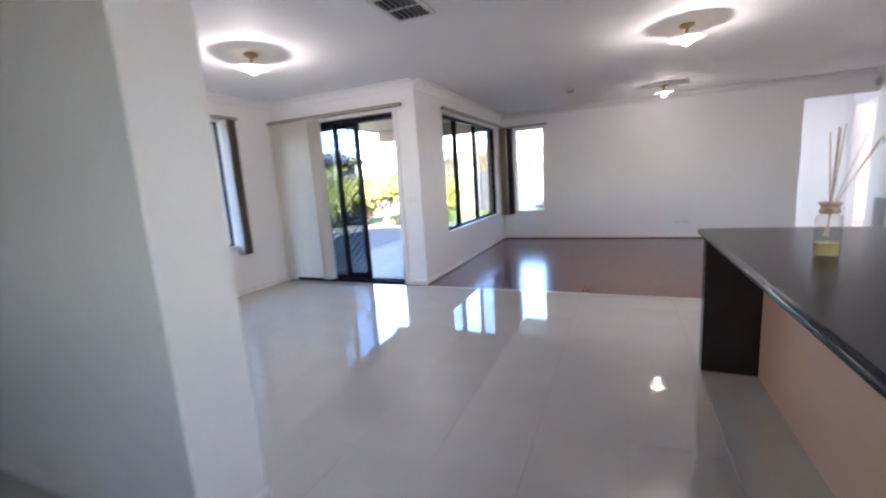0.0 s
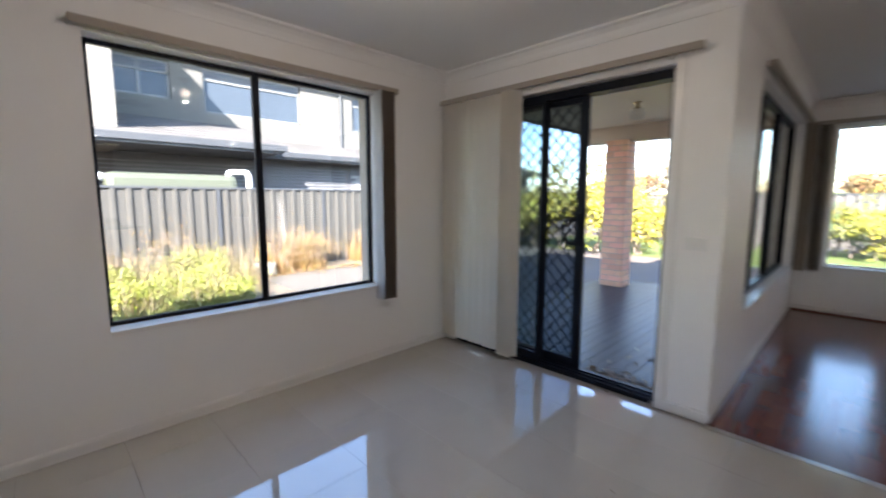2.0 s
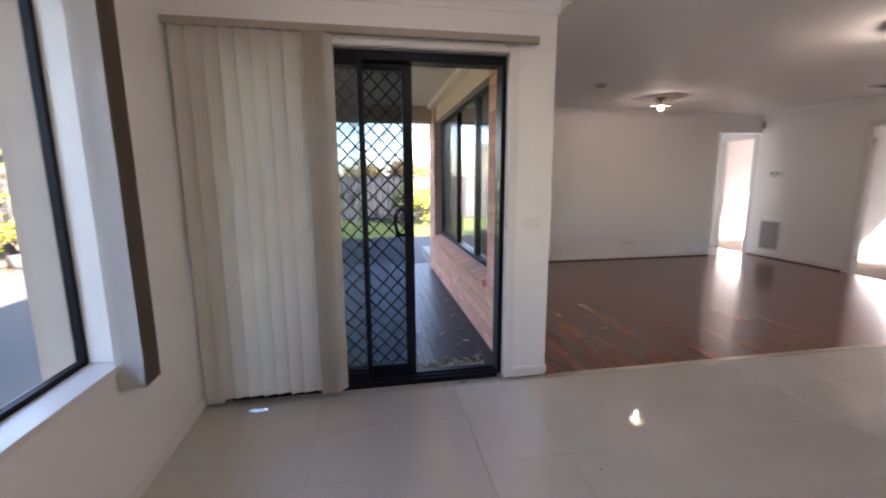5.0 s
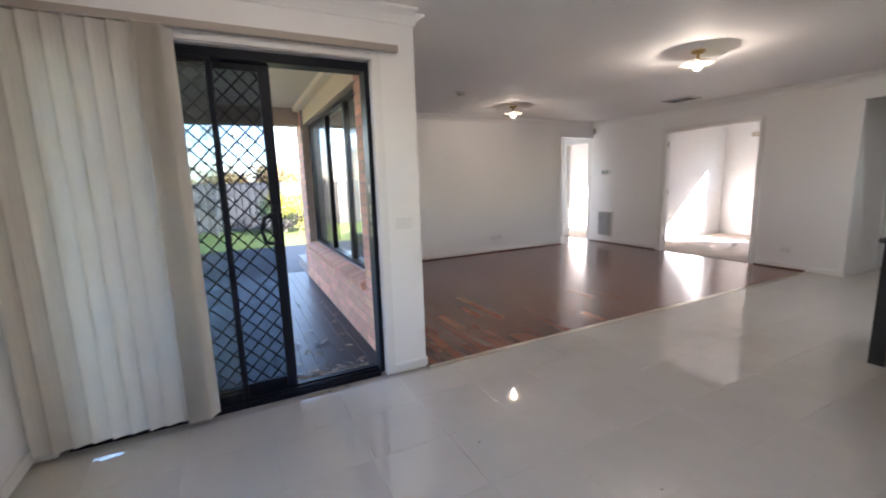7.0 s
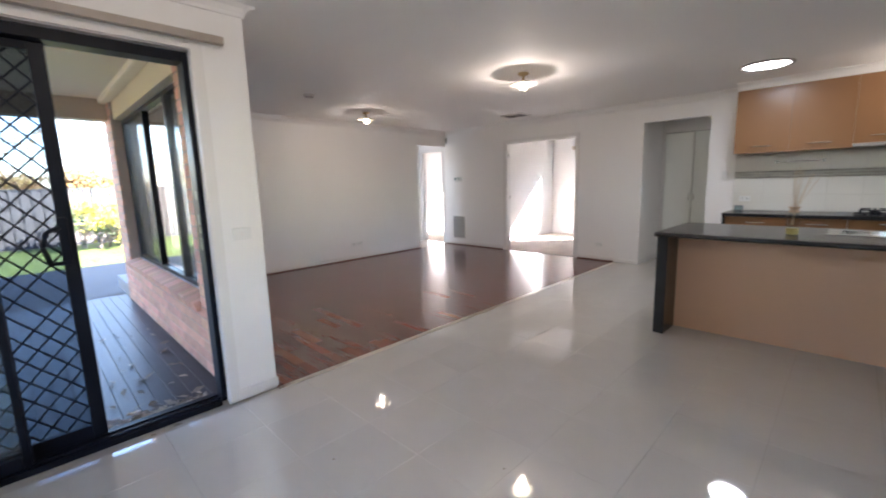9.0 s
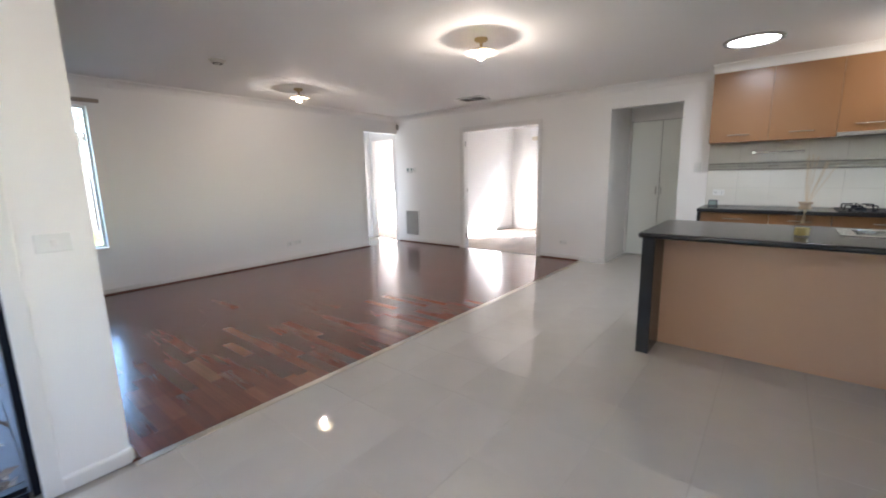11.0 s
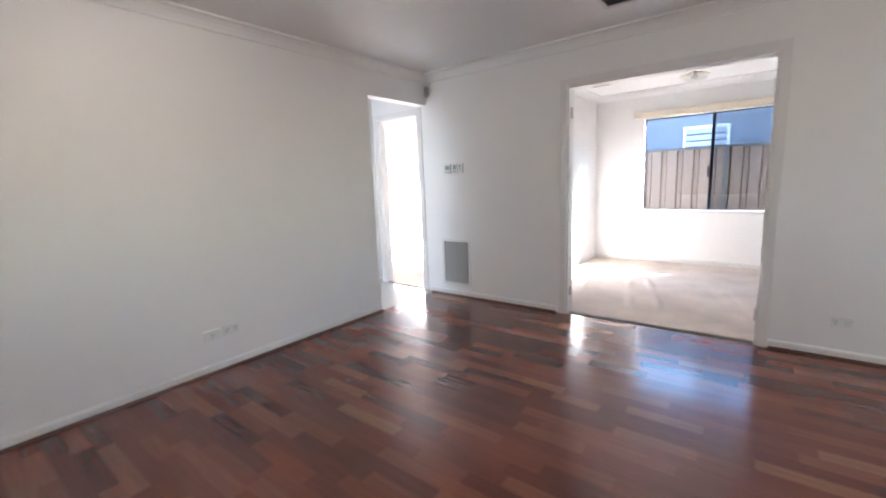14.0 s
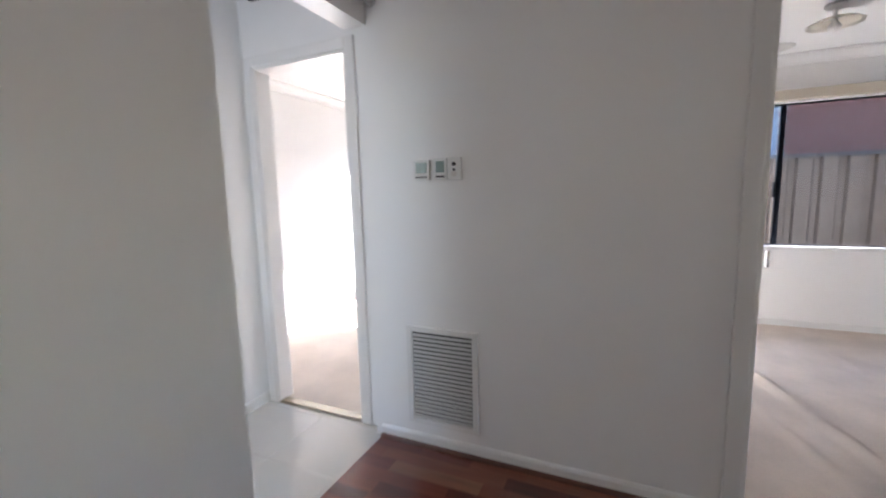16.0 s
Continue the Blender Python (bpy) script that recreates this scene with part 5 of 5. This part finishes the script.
vv = [bm.verts.new(c) for c in ((4, 23.4, 3.6), (14.5, 23.4, 3.6), (14.5, 31, 3.6), (4, 31, 3.6), (7.0, 27, 6.6), (11, 27, 6.6))]
for f in ((0, 1, 5, 4), (1, 2, 5), (2, 3, 4, 5), (3, 0, 4)):
    bm.faces.new([vv[i] for i in f])
part("roof", bm, material("slate_roof", (0.16, 0.2, 0.22), 0.7, var=0.1), FH)


# ---- plants ----
def leaf_mat(name, color, value=0.35):
    m = vary(material(name, color, 0.6, var=0.15, scale=20), "island", hue=0.03, value=value, saturation=0.15)
    return m


def leaves(name, parent, clumps, count, size, mat, rng):
    """Small pointed leaves scattered in clumps: (centre, radius)."""
    verts, faces = [], []
    for _ in range(count):
        c, r = rng.choice(clumps)
        d = Vector((rng.gauss(0, 1), rng.gauss(0, 1), rng.gauss(0, 0.8)))
        p = Vector(c) + d.normalized() * r * rng.random() ** 0.45
        u = Vector((rng.gauss(0, 1), rng.gauss(0, 1), rng.gauss(0, 1))).normalized()
        w = u.orthogonal().normalized()
        l = size * rng.uniform(0.6, 1.4)
        k = len(verts)
        verts += [p - u * l / 2, p + w * l * 0.24, p + u * l / 2, p - w * l * 0.24]
        faces.append((k, k + 1, k + 2, k + 3))
    me = bpy.data.meshes.new(name)
    me.from_pydata([tuple(v) for v in verts], [], faces)
    me.materials.append(mat)
    ob = new(name, me)
    ob.parent = parent
    ob.matrix_parent_inverse = parent.matrix_basis.inverted()
    return ob


BARK = material("bark", (0.22, 0.17, 0.13), 0.9, var=0.25, scale=30, bump=0.7, bump_scale=50)
PALE_BARK = material("pale_bark", (0.10, 0.09, 0.08), 0.9, var=0.2, scale=30)


def tree(name, at, height, spread, label, category, leaf=None, count=0, leaf_size=0.1, seed=1, stems=1, trunk=0.09, bark=None, low=0.3, depth=3, bare=0.35):
    """Stems that fork into limbs and twigs, with leaf clumps at the twigs' ends."""
    rng = random.Random(seed)
    t = thing(name, at, label, category)
    bm = bmesh.new()
    tips = []

    def grow(a, way, length, r, level):
        b = a + way * length
        tube(bm, a, b, r, r * 0.62, seg=7 if level < 2 else 5, caps=False)
        if level >= depth:
            tips.append((b, spread * rng.uniform(0.16, 0.4)))
            return
        for _ in range(3 if level else 4):
            w = (way + Vector((rng.gauss(0, 0.7), rng.gauss(0, 0.7), rng.gauss(0.1, 0.3)))).normalized()
            grow(a + way * length * rng.uniform(0.72, 1.0), w, length * rng.uniform(0.55, 0.8), r * 0.6, level + 1)
            if level == depth - 1:
                tips.append((b, spread * 0.28))
    for s in range(stems):
        way = Vector((rng.gauss(0, 0.16 * min(stems, 3)), rng.gauss(0, 0.16 * min(stems, 3)), 1)).normalized()
        grow(Vector(at) + Vector((rng.gauss(0, 0.04) * stems, rng.gauss(0, 0.04) * stems, -0.05)), way, height * low, trunk, 0)
    part("trunk", bm, bark or BARK, t)
    if leaf:
        tips += [(Vector(at) + Vector((rng.gauss(0, spread * 0.5), rng.gauss(0, spread * 0.5), height * rng.uniform(0.08 if height < 3.5 else bare, 1.0))), spread * rng.uniform(0.14, 0.36)) for _ in range(24)]
        leaves("crown", t, tips, count, leaf_size, leaf, rng)
    return t


YEL = leaf_mat("yellow_green_leaf", (0.21, 0.19, 0.02))
GRN = leaf_mat("dark_green_leaf", (0.06, 0.09, 0.035))
WEED = leaf_mat("weed_leaf", (0.19, 0.20, 0.03))
DRYLEAF = leaf_mat("dry_leaf", (0.22, 0.13, 0.04))
GUM = leaf_mat("gum_leaf", (0.17, 0.15, 0.10))
ORA = leaf_mat("autumn_leaf", (0.19, 0.12, 0.04))
for i, (x, y, h) in enumerate(((-8.0, 8.6, 2.3), (-7.0, 9.2, 3.0), (-6.0, 9.0, 2.7), (-5.0, 9.3, 3.0), (-4.1, 9.5, 2.2))):
    tree("shrub", (x, y, GR), h, 1.25, "dense yellow-green garden shrub behind the slab", "shrub", YEL, 4200, 0.12, 20 + i, 3, 0.035, low=0.34)
tree("shrub", (0.75, 13.1, GR), 2.0, 0.8, "bright yellow-green shrub by the back fence", "shrub", YEL, 2600, 0.10, 31, 3, 0.03, low=0.32)
tree("shrub", (0.1, 13.4, GR), 1.9, 0.8, "dark green shrub by the back fence", "shrub", GRN, 2200, 0.09, 32, 3, 0.03, low=0.3)
tree("shrub", (1.6, 13.6, GR), 1.7, 0.9, "dark green shrub by the back fence", "shrub", GRN, 2200, 0.09, 33, 3, 0.03, low=0.3)
tree("bare_tree", (-3.9, 12.8, GR), 3.0, 1.3, "leafless pruned tree with pale branches", "tree", seed=41, trunk=0.05, bark=PALE_BARK, low=0.26, depth=4)
tree("bare_tree", (-1.75, 13.3, GR), 2.7, 1.1, "small leafless tree by the back fence", "tree", seed=42, trunk=0.05, bark=PALE_BARK, low=0.28, depth=4)
tree("tree", (-5.9, 18.5, GR), 6.0, 2.3, "autumn tree with orange-brown leaves behind the fence", "tree", ORA, 4500, 0.13, 51, 2, 0.1)
tree("tree", (0.6, 18.8, GR), 4.8, 2.5, "autumn tree with orange-brown leaves behind the fence", "tree", ORA, 8000, 0.15, 52, 3, 0.1, low=0.24, bare=0.25)
tree("tree", (-1.7, 18.3, GR), 4.4, 2.4, "autumn tree with orange-brown leaves behind the fence", "tree", ORA, 8000, 0.15, 55, 3, 0.1, low=0.24, bare=0.25)
tree("tree", (3.4, 20.0, GR), 4.0, 2.0, "olive green tree behind the back fence", "tree", GUM, 3600, 0.17, 53, 2, 0.1)
tree("tree", (-9.5, 22.0, GR), 5.0, 2.2, "olive green tree behind the back fence", "tree", GUM, 3600, 0.18, 54, 2, 0.1)
tree("gum_tree", (-20.2, 19.5, GR), 11.4, 2.7, "tall gum tree behind the neighbour's house", "tree", GUM, 22000, 0.19, 61, 1, 0.25, low=0.5, bare=0.74)

def grass(name, boxes, count, h, mat, label, seed, droop=0.5):
    """Thin arched blades scattered in patches (x0, x1, y0, y1), in tufts."""
    rng = random.Random(seed)
    verts, faces = [], []
    while len(faces) < count * 2:
        x0, x1, y0, y1 = rng.choice(boxes)
        cx, cy, k = rng.uniform(x0, x1), rng.uniform(y0, y1), 0.25 + 1.15 * rng.random() ** 1.7
        for _ in range(14):
            bx, by = cx + rng.gauss(0, 0.09), cy + rng.gauss(0, 0.09)
            a, l, d = rng.uniform(0, 6.28), h * k * rng.uniform(0.5, 1.2), rng.uniform(0.1, droop)
            u, w = Vector((math.cos(a), math.sin(a), 0)), Vector((-math.sin(a), math.cos(a), 0)) * 0.0045
            b = Vector((bx, by, GR - 0.02))
            m, e = b + u * l * d * 0.35 + Vector((0, 0, l * 0.62)), b + u * l * d + Vector((0, 0, l))
            n = len(verts)
            verts += [b - w, b + w, m + w * 0.8, m - w * 0.8, e]
            faces += [(n, n + 1, n + 2, n + 3), (n + 3, n + 2, n + 4)]
    me = bpy.data.meshes.new(name)
    me.from_pydata([tuple(v) for v in verts], [], faces)
    me.materials.append(mat)
    return tagged(new(name, me), label, "grass", kind="stuff")


grass("green_grass", [(-7.4, -5.7, -3.6, -0.7), (-5.7, -4.9, -3.6, -1.9), (-6.8, -5.7, -2.4, -0.9)], 10000, 0.2, leaf_mat("grass_green", (0.13, 0.16, 0.02)), "lush green grass in the side yard", 71, 1.1)
# the house's shade is put into this darker blade colour
grass("shade_grass", [(-5.0, -2.7, -5.0, -0.2)], 7000, 0.14, leaf_mat("grass_shade", (0.07, 0.10, 0.03)), "thin grass close to the house, its green darkened for shade", 75, 1.2)
grass("dry_grass", [(-8.8, -6.6, -4.5, 0.1), (-8.85, -7.2, -3.0, 0.5), (-7.5, -5.6, -3.0, -0.6)], 6500, 0.62, leaf_mat("grass_straw", (0.20, 0.15, 0.07)), "tall straw-coloured dry weeds along the fence", 72, 1.2)
grass("weeds", [(-8.85, -8.1, 0.6, 2.1), (-8.8, -8.3, 3.0, 4.1), (-8.8, -8.2, 0.9, 1.7)], 3000, 0.62, leaf_mat("weed_brown", (0.25, 0.15, 0.05)), "brown dry weeds against the fence", 73, 1.4)
for i, (x, y, hh) in enumerate(((-7.1, -2.3, 0.75), (-6.4, -1.5, 0.6), (-7.7, -0.8, 0.8), (-5.9, -2.9, 0.55), (-6.9, -0.9, 0.6), (-7.4, -3.4, 0.8), (-5.6, -1.2, 0.4), (-6.1, -2.2, 0.6), (-6.6, -2.9, 0.65), (-6.2, -0.7, 0.5))):
    tree("weed_bush", (x, y, GR), hh, 0.5, "leafy yellow-green weed in the side yard", "weed", WEED, 3600, 0.034, 90 + i, 5, 0.008, low=0.4)
for i, (x, y, hh) in enumerate(((-8.45, 1.2, 1.3), (-8.5, 2.0, 1.0), (-8.5, 3.5, 1.25), (-8.55, -1.2, 1.3), (-8.4, -2.6, 1.2))):
    tree("dry_bush", (x, y, GR), hh, 0.55, "twiggy brown dry bush against the fence", "bush", DRYLEAF, 1500, 0.03, 110 + i, 6, 0.009, low=0.38)
grass("lawn_blades", [(-4.5, 3.5, 9.45, 14.5)], 26000, 0.06, leaf_mat("lawn_blade", (0.13, 0.18, 0.03), 0.2), "short lawn grass", 74, 0.8)
structure(block("garden_edge", (-9.0, -8.2, 1.2, 15.0, GR - 0.02, GR + 0.01), SOIL), "narrow soil bed along the fence", "ground")
tree("red_twig_shrub", (-8.6, 5.5, GR), 3.3, 0.8, "tall reddish-brown twiggy shrub against the fence", "shrub", DRYLEAF, 500, 0.03, 121, 4, 0.011, bark=material("red_bark", (0.10, 0.06, 0.048), 0.9, var=0.2), low=0.36, depth=4)
tree("shrub", (-8.3, 7.5, GR), 1.5, 0.6, "bright yellow-green shrub in the bed by the fence", "shrub", YEL, 2200, 0.08, 122, 3, 0.02, low=0.3)


def stone(at, sx, sy, sz, seed):
    """A rough pale garden block with knocked corners."""
    rng = random.Random(seed)
    bm = bmesh.new()
    box(bm, -sx / 2, sx / 2, -sy / 2, sy / 2, 0, sz)
    bmesh.ops.subdivide_edges(bm, edges=bm.edges[:], cuts=2, use_grid_fill=True)
    for v in bm.verts:
        v.co += Vector((rng.gauss(0, 0.012), rng.gauss(0, 0.012), rng.gauss(0, 0.008) if v.co.z > 0.01 else 0))
    bmesh.ops.transform(bm, matrix=Matrix.Translation(at) @ Matrix.Rotation(rng.uniform(-0.5, 0.5), 4, "Z"), verts=bm.verts[:])
    return tagged(part("garden_stone", bm, RENDER_PALE, smooth=True), "rough pale stone block lying by the fence", "stone", "garden stones")


stone((-8.35, 0.66, GR - 0.01), 0.5, 0.42, 0.26, 1)
stone((-8.4, 6.1, GR), 0.45, 0.35, 0.22, 2)
stone((-7.7, 6.6, GR), 0.5, 0.4, 0.26, 3)
POT = thing("plant_pot", (-5.35, -1.55, GR), "old black plastic pot lying in the grass", "plant pot")
bm = bmesh.new()
lathe(bm, [(0.001, 0.0), (0.14, 0.0), (0.175, 0.11), (0.19, 0.11), (0.19, 0.125), (0.166, 0.125), (0.13, 0.015), (0.001, 0.015)], (-5.35, -1.55, GR - 0.03), 24)
part("pot_body", bm, BLACK_AND_SHADE, POT, smooth=True)

# dry leaves blown against the door track
LEAF = vary(material("dead_leaf", (0.24, 0.20, 0.165), 0.8, var=0.2), "island", value=0.6)
rng = random.Random(81)
verts, faces = [], []
for k in range(260):
    if k < 225:
        x, y = rng.uniform(-0.9, -0.36), 0.19 + abs(rng.gauss(0, 0.07))
    else:
        x, y = rng.uniform(-1.0, -0.3), rng.uniform(0.3, 2.4)
    a, l = rng.uniform(0, 6.28), rng.uniform(0.016, 0.05)
    u, w = Vector((math.cos(a), math.sin(a), rng.uniform(-0.3, 0.3))) * l, Vector((-math.sin(a), math.cos(a), rng.uniform(-0.5, 0.5))) * l * 0.5
    c, n = Vector((x, y, -0.022 + rng.uniform(0, 0.008))), len(verts)
    verts += [c - u, c - w * 0.9 + Vector((0, 0, 0.006)), c + u, c + w * 0.9]
    faces.append((n, n + 1, n + 2, n + 3))
me = bpy.data.meshes.new("fallen_leaves")
me.from_pydata([tuple(v) for v in verts], [], faces)
me.materials.append(LEAF)
tagged(new("fallen_leaves", me), "curled dead leaves on the deck by the door", "leaves", kind="stuff")

# leaf litter along the slab's edge
rng = random.Random(83)
verts, faces = [], []
for k in range(700):
    x, y = -8.25 + abs(rng.gauss(0, 0.35)), rng.uniform(0.6, 8.0)
    a, l = rng.uniform(0, 6.28), rng.uniform(0.02, 0.05)
    u, w = Vector((math.cos(a), math.sin(a), rng.uniform(-0.3, 0.3))) * l, Vector((-math.sin(a), math.cos(a), rng.uniform(-0.5, 0.5))) * l * 0.5
    c, n = Vector((x, y, GR + 0.022)), len(verts)
    verts += [c - u, c - w, c + u, c + w]
    faces.append((n, n + 1, n + 2, n + 3))
me = bpy.data.meshes.new("leaf_litter")
me.from_pydata([tuple(v) for v in verts], [], faces)
me.materials.append(DRYLEAF)
tagged(new("leaf_litter", me), "brown fallen leaves along the edge of the slab", "leaves", kind="stuff")

# crumbs of dry leaf blown onto the tiles
for x, y, r in ((-0.147, -0.979, 0.006), (0.364, -1.64, 0.006), (-0.60, -0.035, 0.016), (-0.72, -0.05, 0.01)):
    bm = bmesh.new()
    for k in range(7):
        bm.verts.new((x + r * (1.6 - 0.5 * (k % 2)) * math.cos(k * 0.9), y + r * 0.8 * math.sin(k * 0.9), 0.0015 + 0.002 * (k % 3)))
    bmesh.ops.convex_hull(bm, input=bm.verts[:])
    tagged(part("leaf_crumb", bm, LEAF), "tiny dark crumb of dry leaf on the tiles", "leaf", "leaf crumbs")

# ---- pieces: bricks, tiles, timber strips ----
brickwork(BW_LIVING, "x", -0.225, -1, 0.25, 3.93, -0.03, 2.42, (0.68, 3.45, 0.48, 2.5))
SILL_BRICK = tile_mesh("sill_brick", BRICK, 0.135, 0.066, 0.07, 0.004)
for k in range(36):
    piece("brick", SILL_BRICK, BW_LIVING, (-0.205, 0.722 + 0.0766 * k, 0.497), Euler((0, radians(-16), 0)).to_quaternion())
brickwork(PIER, "x", -1.975, 1, 3.565, 3.875, -0.03, 2.17)
brickwork(PIER, "y", 3.565, -1, -2.305, -1.975, -0.03, 2.17)
brickwork(BW_DOOR, "y", 0.25, 1, -0.29, -0.225, -0.03, 2.42)



def tile_floor(parent, x0, x1, y0, y1, gx, gy, pitch, as_parts):
    """Square polished tiles on a grid through (gx, gy), cut at the room's edges."""
    cache, far = {}, bmesh.new()
    j = math.floor((y0 - gy) / pitch)
    while gy + j * pitch < y1 - 0.01:
        i = math.floor((x0 - gx) / pitch)
        while gx + i * pitch < x1 - 0.01:
            p, q = max(gx + i * pitch, x0) + 0.0005, min(gx + (i + 1) * pitch, x1) - 0.0005
            r, s = max(gy + j * pitch, y0) + 0.0005, min(gy + (j + 1) * pitch, y1) - 0.0005
            if q - p > 0.01 and s - r > 0.01:
                if as_parts((p + q) / 2, (r + s) / 2):
                    key = (round(q - p, 3), round(s - r, 3))
                    if key not in cache:
                        cache[key] = tile_mesh("floor_tile", TILE, q - p, s - r, 0.012, 0.0003)
                    piece("tile", cache[key], parent, ((p + q) / 2, (r + s) / 2, -0.006))
                else:
                    box(far, p, q, r, s, -0.012, 0.0)
            i += 1
        j += 1
    if far.faces:
        tagged(part("far_tiles", far, TILE, parent), kind="stuff")
    else:
        far.free()


tile_floor(FLOOR, -2.2, 5.54, -6.66, -0.075, 0.99, -1.255, 0.415, lambda x, y: y > -4.6)
tile_floor(FLOOR, 5.54, 6.52, -1.38, -0.40, 0.99, -1.255, 0.415, lambda x, y: True)
tile_floor(FLOOR, 4.3, 5.6, 3.7, 4.6, 0.99, 3.72, 0.415, lambda x, y: True)

# timber strips run along y; those in the middle of the room are single pieces
rng = random.Random(5)
W, LENGTHS = 0.079, (0.27, 0.36, 0.45, 0.54, 0.63)
SM = {l: tile_mesh("timber_strip", STRIP, W - 0.0003, l - 0.0003, 0.012, 0.0) for l in LENGTHS}
mass = bmesh.new()
x = 0.0
while x < 5.54 - 0.01:
    y = -0.03 - rng.uniform(0, 0.4)
    while y < 3.7:
        l = rng.choice(LENGTHS)
        p, q = max(y, -0.03), min(y + l, 3.7)
        x1 = min(x + W, 5.54)
        if 1.3 < x < 3.85 and q - p > l - 1e-6 and x1 - x > W - 1e-6:
            piece("timber_strip", SM[l], TIMBER_BASE, (x + W / 2, (p + q) / 2, -0.006))
        elif q - p > 0.01:
            box(mass, x + 0.00015, x1 - 0.00015, p + 0.00015, q - 0.00015, -0.012, 0.0)
        y += l
    x += W
tagged(part("strips", mass, STRIP_MASS, TIMBER_BASE), kind="stuff")
